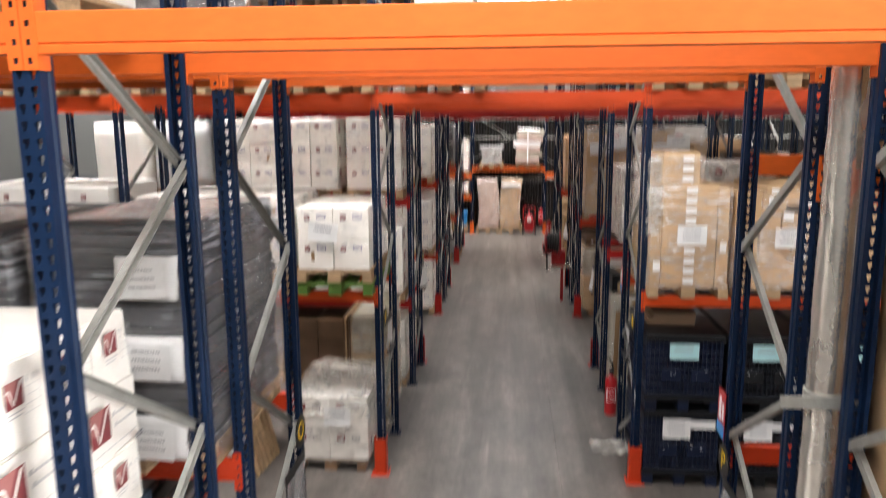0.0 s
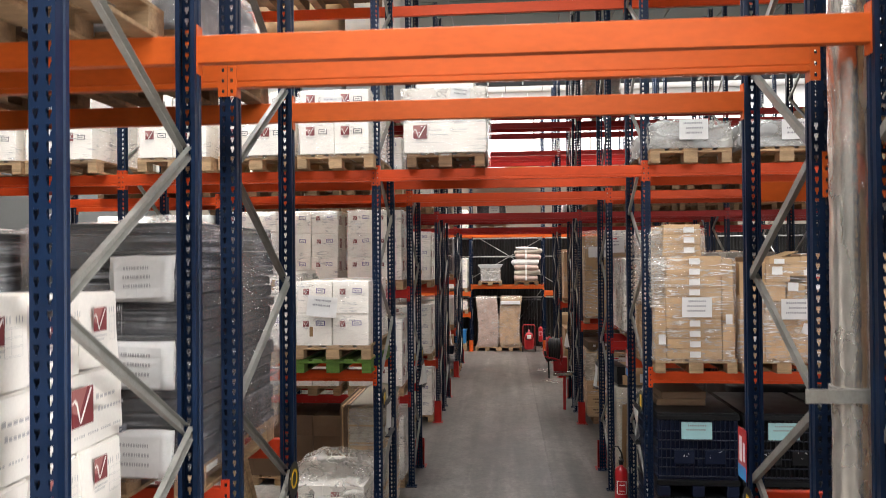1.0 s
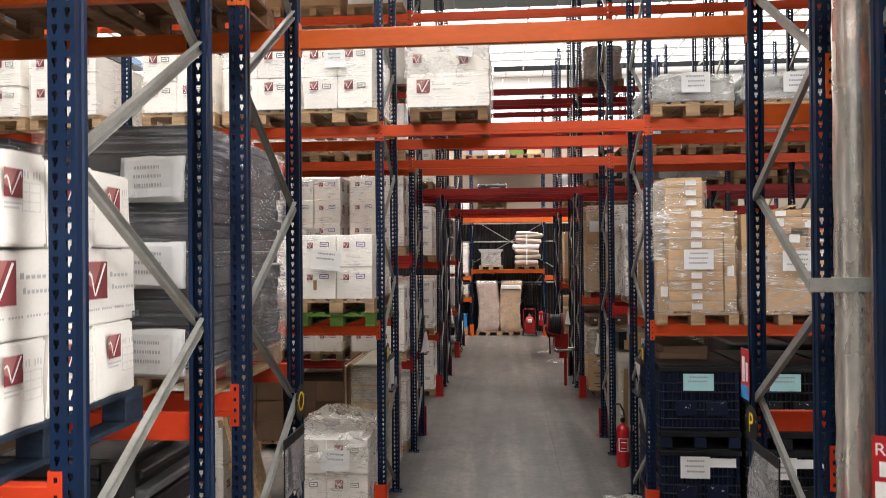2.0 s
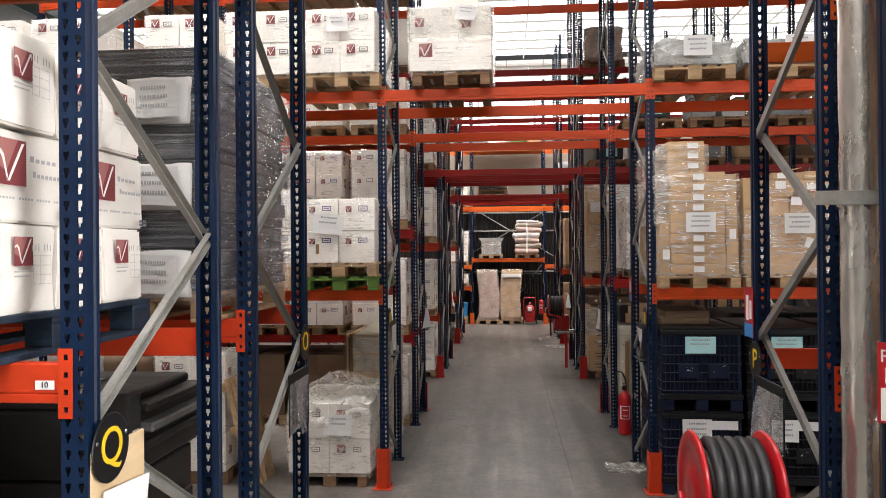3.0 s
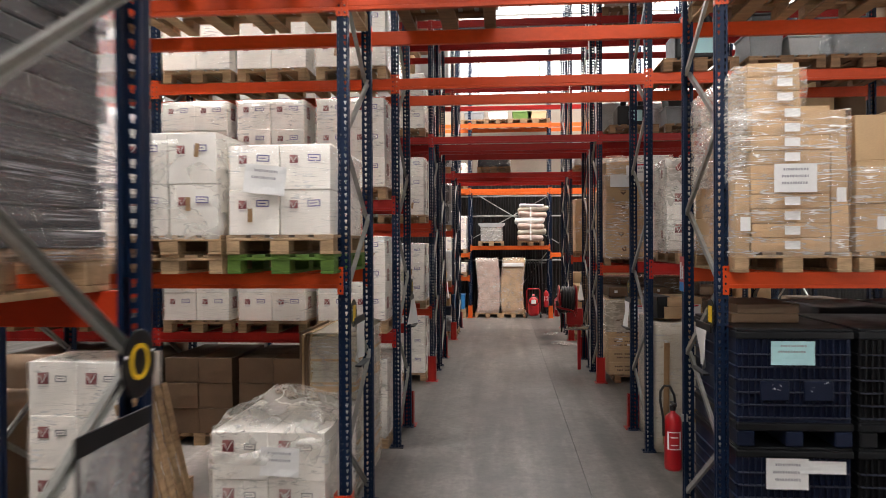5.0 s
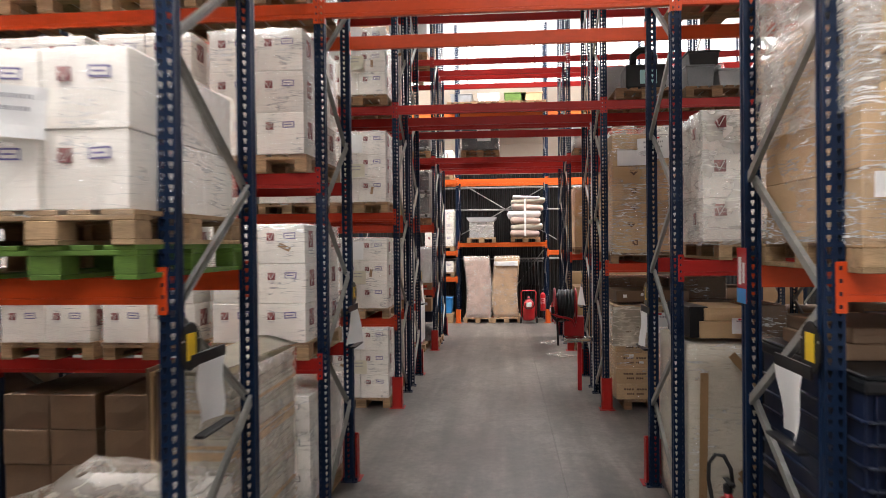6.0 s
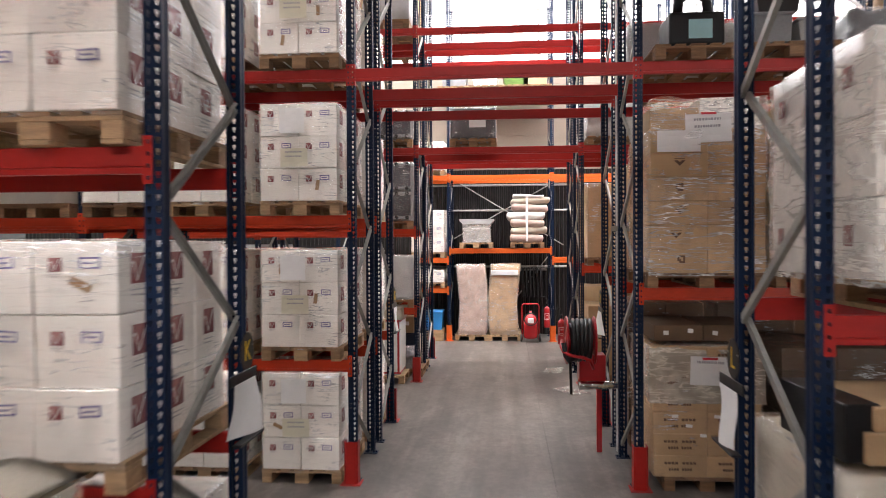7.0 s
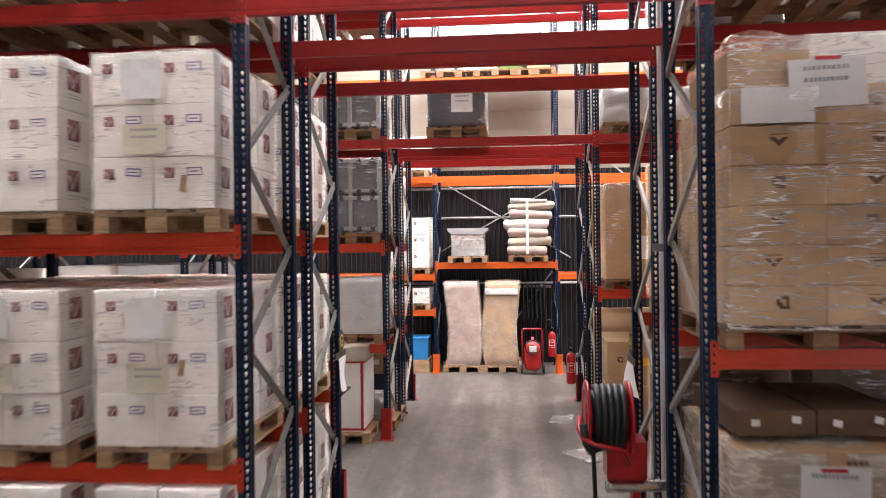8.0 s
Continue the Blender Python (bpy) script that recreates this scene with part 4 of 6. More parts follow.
for py, pz, kind in ((0.265, 0.395, "large"), (0.79, 0.385, "large"), (0.055, 0.73, "medium"), (0.35, 0.73, "medium"), (0.64, 0.725, "medium"), (0.935, 0.72, "medium"), (0.05, 0.155, "medium"), (0.345, 0.15, "medium"), (0.64, 0.15, "medium"), (0.935, 0.15, "medium")):
    stick(near, kind, pose(0.408, py, pz, 0, 0, 90))
for py, pz in ((0.19, 0.09), (0.48, 0.09), (0.78, 0.09), (1.08, 0.09), (0.19, 0.69), (0.48, 0.69), (0.80, 0.68), (1.09, 0.68)):
    stick(near, "form", pose(0.409, py, pz, 0, 0, 90))
for py, pz in ((0.585, 0.30), (1.11, 0.297)):
    stick(near, "chips", pose(0.41, py, pz, 0, 0, 90))
pallet("old", -2.92, 2.0, 2.15)
stack(-3.32, -2.52, 2.0, 2.15 + PH, 2, 3, 0.34, label=WHITE_LOAD, seed=12)
pallet("wood", -1.95, 2.25, TOP1)
stack(-2.35, -1.55, 2.2, TOP1 + PH, 2, 3, 0.36, prints=("large",), side_prints="large", film=None, label="white moving cartons with large crimson marks on a pallet", seed=13)
pallet("wood", -2.85, 2.25, TOP1)
stack(-3.25, -2.45, 2.2, TOP1 + PH, 1, 3, 0.36, prints=("large",), film=FILM, label=WHITE_LOAD, seed=14)
# first run, far side: dark wrapped pile
pallet("wood", -1.9, 3.62, 2.15)


def dark_pile(x0, x1, y0, z0, high, label, seed, slips):
    """Dark trays in uneven layers, tightly wrapped, with padded paper notes tucked under the film."""
    rnd = random.Random(seed)
    s = thing("wrapped_tray_pile", pose((x0 + x1) / 2, y0, z0), label, "wrapped load")
    w, z, k = (x1 - x0) / 2, 0.0, 0
    while z < high - 0.02:
        t = rnd.uniform(0.05, 0.09)
        a = rnd.uniform(-0.015, 0.01)
        part("tray", block(-w - a, w + a, -a, 1.18 + a, z, min(z + t - 0.006, high), 0.006), DARKBOARD if rnd.random() < 0.85 else CHARCOAL, s)
        z += t
    film_round(s, -w, w, 0, 1.18, -0.06, high, seed, BLACKFILM, 0.010, 0.02, 0.04)
    film_round(s, -w - 0.01, w + 0.012, -0.01, 1.19, -0.04, high + 0.03, seed + 2, BLACKFILM, 0.018, 0.025, 0.1)
    for i, (sx, sz, sw, sh) in enumerate(slips):
        part("padding", lumpy(sx - sw / 2 - 0.04, sx + sw / 2 + 0.04, -0.05, -0.02, sz - sh / 2 - 0.02, sz + sh / 2 + 0.02, 5, 0.012, seed + i, False), PAPER, s, "white padded wrapping", None, True)
        sheet(s, sw, sh, pose(sx, -0.085, sz, 0, rnd.uniform(-3, 3), 0), PAPER, 3, PENCIL, seed + i)
    return s


dark_pile(-2.28, -1.49, 3.6, 2.15 + PH, 1.18, "pile of dark trays tightly wrapped in film with paper notes", 21, [(0.17, 0.90, 0.22, 0.17), (0.17, 0.50, 0.22, 0.18), (0.16, 0.09, 0.22, 0.18)])
pallet("wood", -2.85, 3.62, 2.15)
dark_pile(-3.25, -2.45, 3.6, 2.15 + PH, 1.12, "pile of dark trays tightly wrapped in film", 22, [(0.0, 0.5, 0.3, 0.22)])
pallet("old", -1.95, 3.7, TOP1)
soft_load(-2.33, -1.6, 3.65, 1.15, TOP1 + PH, 0.5, GREYPLASTIC, "loose grey goods wrapped in clear film", 23)
for i, (x, y) in enumerate(((-3.72, 2.25), (-2.82, 3.7), (-3.72, 3.7))):
    pallet("old", x, y, TOP1)
    soft_load(x - 0.39, x + 0.39, y - 0.03, 1.15, TOP1 + PH, 0.9, SHADEDCARD if i else BROWNCARD, "brown board goods overhanging an upper pallet", 24 + i, None, rough=0.02, sag=0.02, cuts=6)

# second run, left of the lane
for x, kind, seed in ((-1.82, "wood", 31), (-2.66, "wood", 32), (-3.55, "wood", 33)):
    pallet("green" if seed == 31 else "wood", x, 7.74, 2.085)
    pallet(kind, x, 7.72, 2.085 + PH)
    if seed == 31:
        stack(x - 0.37, x + 0.38, 7.72, 2.085 + 2 * PH, 2, 2, 0.33, label="white moving cartons with a handwritten sheet, wrapped", seed=seed, signs=[(-0.1, 0.4, 0.31, 0.21, 6, PAPER, 2)])
    else:
        stack(x - 0.37, x + 0.38, 7.72, 2.085 + 2 * PH, 2, 2, 0.38, label="white moving cartons in loose clear film on a pallet", seed=seed, film=BAGFILM if seed == 32 else FILM, rough=0.03, sag=0.06)
for x, seed in ((-1.78, 34), (-2.62, 35), (-3.5, 36), (-4.75, 37), (-5.6, 38)):
    pallet("wood", x, 7.74, 4.195)
    stack(x - 0.37, x + 0.36, 7.72, 4.195 + PH, 2, 2, 0.33, label=WHITE_LOAD, seed=seed, prints=("medium", "greylabel"), signs=[(-0.02, 0.5, 0.22, 0.17, 0, PAPER, 2)] if seed == 34 else ())
pallet("old", -0.645, 7.8, 4.195)
bridge = stack(-1.07, -0.22, 7.78, 4.195 + PH, 1, 1, 0.34, deps=2, prints=("large",), film=FILM, label="big white cartons with crimson marks above the lane", seed=39,
      top=[(-0.21, 0.02, 0.0, 0.42, 1.0, 0.33, WHITECARD), (0.21, 0.02, 0.0, 0.42, 1.0, 0.33, WHITECARD), (-0.02, 0.2, 0.33, 0.6, 0.8, 0.2, WHITECARD)])
stick(bridge, "medium", pose(0.12, -0.022, 0.43))
stick(bridge, "medium", pose(-0.36, -0.022, 0.45))
stick(bridge, "form", pose(-0.15, -0.022, 0.42))
sheet(bridge, 0.2, 0.15, pose(0.16, -0.03, 0.58, 0, 8, 0), PAPER, 2, FAINTINK, 9)
film_round(bridge, -0.43, 0.43, 0.0, 1.1, 0.3, 0.70, 91, BAGFILM, 0.03, 0.014, 0.05)
pallet("old", -1.98, 7.92, 0)
stack(-2.42, -1.53, 7.9, PH, 2, 2, 0.37, prints=("medium", "greylabel"), side_prints="small", film=DUSTYFILM, label="scuffed white cartons bagged in dusty film on a floor pallet", seed=40, rough=0.03, sag=0.1,
      signs=[(0.1, 0.52, 0.3, 0.22, 2, PAPER, 2)])
bag = thing("film_bag", pose(-1.98, 7.9, PH + 0.74), "crumpled clear film bag over the cartons", "film bag")
film_round(bag, -0.43, 0.42, 0.0, 1.1, -0.25, 0.26, 45, BAGFILM, 0.07, 0.015, 0.24)
board_pile = sheet_pile(-1.93, -1.52, 9.02, 1.26, 0.0, 1.46, "flattened white cartons piled high and wrapped in film", 42)
bm = bmesh.new()
n = 8
grid = [[bm.verts.new((-0.23 + 0.46 * i / n, -0.04 + 1.34 * j / n, 1.49 + 0.05 * (j / n) ** 2 * math.sin(i * 0.5) + 0.03 * (i / n) ** 3)) for j in range(n + 1)] for i in range(n + 1)]
for i in range(n):
    for j in range(n):
        bm.faces.new((grid[i][j], grid[i + 1][j], grid[i + 1][j + 1], grid[i][j + 1]))
bmesh.ops.solidify(bm, geom=list(bm.faces), thickness=0.006)
part("cover_board", bm, CREAM, board_pile, "curled cream cover board", None, True)
upright = thing("flat_carton_bundle", pose(-1.995, 9.04, 0), "flattened brown cartons standing on edge beside the pile", "carton bundle")
for i in range(6):
    part("board", block(-0.055 + 0.019 * i, -0.039 + 0.019 * i, 0.012 * (i % 3), 1.1 + 0.01 * (i % 2), 0.0, 1.50 - 0.012 * (i * 2 % 5), 0.002, 1), BROWNCARD if i % 4 == 1 else SHADEDCARD, upright)

# second run, right of the lane
pallet("wood", 1.85, 7.84, 2.085)
flats = stack(1.56, 2.1, 7.83, 2.085 + PH, 1, 10, 0.103, mat=BROWNCARD, prints=(), film=None, deps=2, label="flat brown cartons wrapped in clear film with white notes", seed=51,
      top=[(-0.1, 0.05, 0.0, 0.37, 0.7, 0.115, BROWNCARD), (-0.1, 0.05, 0.116, 0.37, 0.7, 0.1, BROWNCARD), (-0.1, 0.05, 0.217, 0.36, 0.68, 0.1, BROWNCARD),
           (0.335, 0.0, -1.03, 0.115, 1.0, 0.36, BROWNCARD), (0.335, 0.01, -0.67, 0.11, 1.0, 0.34, BROWNCARD), (0.33, 0.02, -0.33, 0.11, 1.0, 0.3, BROWNCARD),
           (-0.325, 0.02, -1.03, 0.1, 1.0, 0.27, BROWNCARD), (-0.325, 0.02, -0.76, 0.1, 1.0, 0.25, BROWNCARD)],
      signs=[(0.02, 0.52, 0.29, 0.2, 0, PAPER, 3)] + [(0.0, 0.05 + 0.103 * i, 0.105, 0.06, 0, PAPER, 0) for i in range(10) if i not in (4, 5)] + [(-0.05, 1.09 + 0.1 * i, 0.105, 0.055, 0, PAPER, 0) for i in range(3)] + [(-0.32, 0.2, 0.07, 0.1, 0, PAPER, 0), (0.33, 0.4, 0.065, 0.1, 0, PAPER, 0)])
film_round(flats, -0.38, 0.39, 0, 1.1, -0.03, 1.02, 58, WRAPFILM, 0.02, 0.012, 0.03)
film_round(flats, -0.40, -0.05, 0.10, 1.1, 0.5, 1.30, 60, SILVERFILM, 0.02, 0.012, 0.04)
film_round(flats, -0.36, 0.1, 0.02, 0.9, 0.9, 1.35, 59, WRAPFILM, 0.02, 0.012, 0.05)
pallet("wood", 2.7, 7.84, 2.085)
mixed = thing("carton_stack", pose(2.7, 7.83, 2.085 + PH), "mixed brown cartons wrapped in clear film with notes", "carton stack", "wrapped stacks of cartons")
MIXED = [(-0.29, 0, 0.24, 0.34), (-0.30, 0.342, 0.22, 0.30), (-0.29, 0.644, 0.25, 0.32), (0.12, 0, 0.56, 0.33), (-0.01, 0.332, 0.30, 0.24), (0.27, 0.332, 0.25, 0.26),
         (-0.07, 0.575, 0.19, 0.19), (0.12, 0.575, 0.17, 0.17), (0.31, 0.595, 0.18, 0.22), (-0.05, 0.768, 0.22, 0.17), (0.22, 0.818, 0.30, 0.12), (0.05, 0.94, 0.36, 0.07), (0.28, 0.94, 0.2, 0.08)]
rnd = random.Random(52)
for i, (x, z, w, h) in enumerate(MIXED):
    place("carton", shared(("carton", "mixed", i), carton_mesh, w, 1.0, h, BROWNCARD, i), mixed, pose(x, rnd.uniform(0, 0.04), z, 0, 0, rnd.uniform(-2.5, 2.5)))
part("loose_flap", block(-0.12, 0.12, 0.05, 0.3, 0, 0.006, 0.001), BROWNCARD, mixed, "open brown carton flap", pose(0.08, 0.05, 1.03, 0, -16, 8))
film_round(mixed, -0.16, 0.41, -0.01, 1.06, -0.03, 1.0, 52, WRAPFILM, 0.024, 0.014, 0.06)
film_round(mixed, -0.42, 0.40, 0.02, 1.06, -0.03, 0.62, 62, WRAPFILM, 0.02, 0.012, 0.03)
for i, (sx, sz, sw, sh, tilt, lines) in enumerate(((0.1, 0.50, 0.29, 0.2, 0, 3), (0.2, 0.3, 0.1, 0.1, 20, 0), (-0.08, 0.88, 0.10, 0.08, 0, 0), (0.07, 0.72, 0.10, 0.08, 3, 0), (0.24, 0.86, 0.14, 0.05, -4, 0), (-0.06, 0.97, 0.1, 0.05, 0, 0), (-0.28, 0.2, 0.06, 0.09, 0, 0), (0.31, 0.72, 0.08, 0.06, 0, 0))):
    sheet(mixed, sw, sh, pose(sx, -0.045, sz, 0, tilt, 0), PAPER, lines, FAINTINK, 52 + i)
part("red_tape", solid_bm(0.22, 0.34, -0.05, -0.047, 0.80, 0.815), TAPERED, mixed, "strip of red tape")
pallet("wood", 3.58, 7.84, 2.085)
stack(3.2, 3.97, 7.83, 2.085 + PH, 2, 4, 0.26, mat=BROWNCARD, prints=(), film=FILM, label=BROWN_LOAD, seed=53)
pallet("wood", 1.82, 7.84, 4.195)
soft_load(1.43, 2.2, 7.84, 1.15, 4.195 + PH, 0.36, LIGHTGREY, "bulky grey goods wrapped in clear film with a note", 54, signs=[(0.02, 0.18, 0.28, 0.2, 0, PAPER, 3)], film=BAGFILM, rough=0.065, sag=0.12, cuts=13)
pallet("wood", 2.75, 7.84, 4.195)
soft_load(2.33, 3.15, 7.84, 1.15, 4.195 + PH, 0.32, LIGHTGREY, "bulky grey goods wrapped in clear film with a note", 55, signs=[(0.08, 0.16, 0.28, 0.2, 0, PAPER, 3)], film=BAGFILM, rough=0.06, sag=0.08, cuts=13)
pallet("wood", 3.65, 7.84, 4.195)
stack(3.25, 4.05, 7.84, 4.195 + PH, 2, 1, 0.3, label=WHITE_LOAD, seed=56)


def bulk_box(x, y, z, mat, label, papers):
    """A ribbed plastic pallet box on three runners, with a rim and two hinged flaps in its front."""
    b = thing("plastic_pallet_box", pose(x, y, z), label, "pallet box", "stacked plastic pallet boxes")
    w, d, h = 0.405, 1.18, 0.84
    part("body", block(-w + 0.012, w - 0.012, 0.026, d - 0.014, 0.13, h - 0.02, 0.01), mat, b)
    part("rim", block(-w, w, 0, d, h - 0.075, h - 0.02, 0.012, 2), CRATEGREY, b)
    part("lid", block(-w + 0.008, w - 0.008, 0.008, d - 0.008, h - 0.021, h, 0.006), CRATEGREY, b)
    part("base", block(-w, w, 0, d, 0.11, 0.17, 0.01), CRATEGREY, b)
    for cx in (-w + 0.07, 0, w - 0.07):
        place("runner", shared(("bbr", mat.name), lambda: solid(-0.06, 0.06, 0, d, 0, 0.112, mat, 0.01)), b, pose(cx, 0, 0))
    for i in range(6):
        place("rib", shared(("bbh", mat.name), lambda: solid(-w + 0.02, w - 0.02, -0.002, 0.03, 0, 0.010, RIB, 0.003)), b, pose(0, 0, 0.20 + i * 0.09))
        place("rib", shared(("bbs", mat.name), lambda: solid(-0.012, 0.012, 0.02, d - 0.02, 0, 0.012, mat, 0.003)), b, pose(-w + 0.008, 0, 0.20 + i * 0.09))
    for i in range(17):
        place("upright_rib", shared(("bbv", mat.name), lambda: solid(-0.004, 0.004, 0.004, 0.03, 0.19, h - 0.08, mat, 0.002)), b, pose(-w + 0.05 + i * (2 * w - 0.1) / 16, 0, 0))
    for cx in (-0.14, 0.16):
        place("flap", shared(("bbf", mat.name), lambda: solid(-0.1, 0.1, -0.01, 0.012, 0.33, 0.47, mat, 0.006)), b, pose(cx, 0, 0))
        bm = bmesh.new()
        rnd = random.Random(round(cx * 100) + round(z * 7) + round(x * 31))
        for _ in range(4):
            u, v = cx + rnd.uniform(-0.07, 0.07), rnd.uniform(0.40, 0.46)
            bm.faces.new([bm.verts.new((u + rnd.uniform(-0.02, 0.02), -0.0125, v + rnd.uniform(-0.012, 0.012))) for _ in range(3)])
        part("torn_sticker", bm, PAPER, b)
    for i, (sx, sz, sw, sh, smat, lines) in enumerate(papers):
        sheet(b, sw, sh, pose(sx, -0.012, sz), smat, lines, FAINTINK, i + 3)
    return b


for x, mat, tone in ((1.865, CRATEBLUE, "dark blue"), (2.705, CRATEGREY, "dark grey"), (3.55, CRATEBLUE, "dark blue")):
    bulk_box(x, 7.85, 0.0, mat, f"{tone} ribbed plastic pallet box with white notes on the floor", [(-0.06, 0.66, 0.29, 0.22, PAPER, 3), (0.18, 0.71, 0.32, 0.09, PAPER, 0)] if x < 3 else [])
    bulk_box(x, 7.85, 0.845, mat, f"{tone} ribbed plastic pallet box with a cyan note, stacked", [(-0.02, 0.67, 0.3, 0.17, CYANPAPER, 2)])

flat_pack = thing("carton_stack", pose(1.78, 8.2, 1.69), "flat brown cartons lying on a plastic pallet box", "carton stack", "wrapped stacks of cartons")
for i, (dx, w) in enumerate(((0.0, 0.5), (0.03, 0.46))):
    place("carton", shared(("carton", "flatpack", i), carton_mesh, w, 0.7, 0.07, SHADEDCARD, i), flat_pack, pose(dx, 0.02 * i, 0.071 * i, 0, 0, 2 * i))
# dark goods fill the space behind the boxes to keep the gap dark
for x in (2.9, 3.7):
    pallet("plain", x, 9.05, 0.0)
    soft_load(x - 0.38, x + 0.38, 9.05, 1.1, PH, 1.6, CRATEGREY, "dark plastic goods on a pallet", int(x * 10), None, rough=0.02, sag=0.02, cuts=5)

# second run's far half, left
for x, seed in ((-1.89, 61), (-2.8, 62), (-3.68, 63)):
    for z, rows in ((1.30, 3), (2.80, 3)):
        pallet("wood", x, 10.6, z)
        stack(x - 0.385, x + 0.385, 10.58, z + PH, 2, rows, 0.315 if z < 2 else 0.33, prints=("small", "label"), side_prints="side", label=WHITE_LOAD, seed=seed + int(z * 10), rough=0.014)
    pallet("wood", x, 10.64, 0)
    # the two inner stacks carry the bay's shade in their colour
    stack(x - 0.40, x + 0.40, 10.62, PH, 2, 3, 0.29, mat=WHITECARD if seed == 61 else SHADEDCARD, prints=("small", "greylabel") if seed == 61 else (), film=DUSTYFILM if seed == 61 else None, label="white cartons wrapped on a floor pallet" if seed == 61 else "cartons stacked on a floor pallet, shade put in their colour", seed=seed + 5)
    pallet("wood", x, 10.64, 4.16)
    stack(x - 0.40, x + 0.40, 10.62, 4.16 + PH, 2, 2, 0.33, label=WHITE_LOAD, seed=seed + 7)

# second run's far half, right
pallet("wood", 2.1, 10.64, 2.07)
stack(1.58, 2.42, 10.62, 2.07 + PH, 2, 3, 0.335, prints=("medium",), side_prints="medium", film=SILVERFILM, label="large white cartons with crimson marks, loosely wrapped", seed=71, rough=0.018)
pallet("wood", 3.15, 10.64, 2.07)
stack(2.72, 3.6, 10.62, 2.07 + PH, 2, 3, 0.36, prints=("medium",), film=SILVERFILM, label=WHITE_LOAD, seed=72)
big = soft_load(1.47, 2.22, 10.62, 1.1, 0.02, 1.42, CREAM, "tall cream board box with strips of brown tape", 73, FILM, "taped_board_box", 0.012, 0.02, category="board box")
for a, b_, c, d_ in ((-0.08, 1.34, 0.14, 1.08), (0.14, 1.08, 0.18, 0.6), (0.18, 0.6, -0.02, 0.42), (-0.02, 0.42, 0.18, 0.2), (-0.3, 0.1, -0.28, 1.2)):
    bm = bmesh.new()
    along = Vector((c - a, 0, d_ - b_)).normalized()
    nrm = Vector((-along.z, 0, along.x)) * 0.03
    bm.faces.new([bm.verts.new(Vector(p) + q) for p, q in (((a, -0.05, b_), nrm), ((c, -0.05, d_), nrm), ((c, -0.05, d_), -nrm), ((a, -0.05, b_), -nrm))])
    part("tape_strip", bm, TAPE, big, "brown packing tape")
tops = thing("carton_stack", pose(1.86, 10.66, 1.47), "small brown cartons with a white note on a board box", "carton stack", "wrapped stacks of cartons")
for i, (dx, dz, w, h) in enumerate(((-0.1, 0.0, 0.4, 0.13), (-0.08, 0.132, 0.36, 0.1), (-0.3, 0.0, 0.14, 0.24))):
    place("carton", shared(("carton", w, h), carton_mesh, w, 0.6, h, BLACK if i == 2 else BROWNCARD, i), tops, pose(dx, 0.02 * i, dz, 0, 0, 3 * i - 2))
sheet(tops, 0.15, 0.12, pose(0.0, -0.03, 0.1), PAPER, 1, INK, 4)
part("red_tape", solid_bm(-0.03, 0.05, -0.046, -0.043, 0.145, 0.157), TAPERED, tops, "strip of red tape")
# a carton stack in the dark crate colour, which stands in for shade
pallet("old", 2.72, 10.64, 0)
stack(2.32, 3.12, 10.62, PH, 2, 4, 0.3, mat=CRATEGREY, prints=(), film=None, label="cases on a floor pallet, near-black colour standing in for shade", seed=74, signs=[(-0.2, 1.05, 0.25, 0.18, 0, PAPER, 1)])


def tool_case(x, y, z):
    """A black case with a raised round lid and a pale blue sticker."""
    c = thing("black_equipment_case", pose(x, y, z), "black plastic equipment case with a pale blue sticker", "equipment case")
    part("body", block(-0.26, 0.26, 0, 0.5, 0, 0.32, 0.03, 3), BLACK, c)
    bm = bmesh.new()
    tube(bm, [(-0.14 + 0.0, 0.2, 0.3), (-0.13, 0.2, 0.48), (-0.05, 0.2, 0.55), (0.06, 0.2, 0.55), (0.14, 0.2, 0.48), (0.15, 0.2, 0.3)], 0.05, 8)
    part("hood", bm, BLACK, c, "", None, True)
    part("sticker", block(-0.08, 0.14, -0.006, -0.001, 0.06, 0.24, 0), CYANPAPER, c, "pale blue sticker")
    return c


def grey_bin(x, y, z, w, d, h, mat, label):
    c = thing("storage_bin", pose(x, y, z), label, "storage bin", "bins and boxes on the upper beams")
    bm = bmesh.new()
    extrude(bm, [(-w / 2, h), (-w / 2 + 0.02, 0), (w / 2 - 0.02, 0), (w / 2, h)], "y", 0, d)
    bmesh.ops.recalc_face_normals(bm, faces=bm.faces)
    part("body", bevelled(bm, 0.008), mat, c)
    part("lid", block(-w / 2 - 0.012, w / 2 + 0.012, -0.012, d + 0.012, h, h + 0.03, 0.008), mat, c)
    return c


for run_y, zbase in ((10.64, 4.16), (14.75, 4.10)):
    pallet("old", 1.95, run_y, zbase)
    tool_case(1.95, run_y + 0.05, zbase + PH)
    pallet("old", 2.85, run_y, zbase)
    grey_bin(2.65, run_y + 0.05, zbase + PH, 0.36, 0.5, 0.26, GREYPLASTIC, "grey plastic storage bin with a lid on a pallet")
    grey_bin(3.05, run_y + 0.05, zbase + PH, 0.34, 0.5, 0.2, LIGHTGREY, "light grey storage box with a lid on a pallet")
    grey_bin(2.7, run_y + 0.06, zbase + PH + 0.29, 0.4, 0.45, 0.16, CHARCOAL, "charcoal storage bin stacked on another bin")
    pallet("old", 3.7, run_y, zbase)
    soft_load(3.35, 4.05, run_y, 1.1, zbase + PH, 0.35, GREYPLASTIC, "grey goods wrapped in clear film", 75)

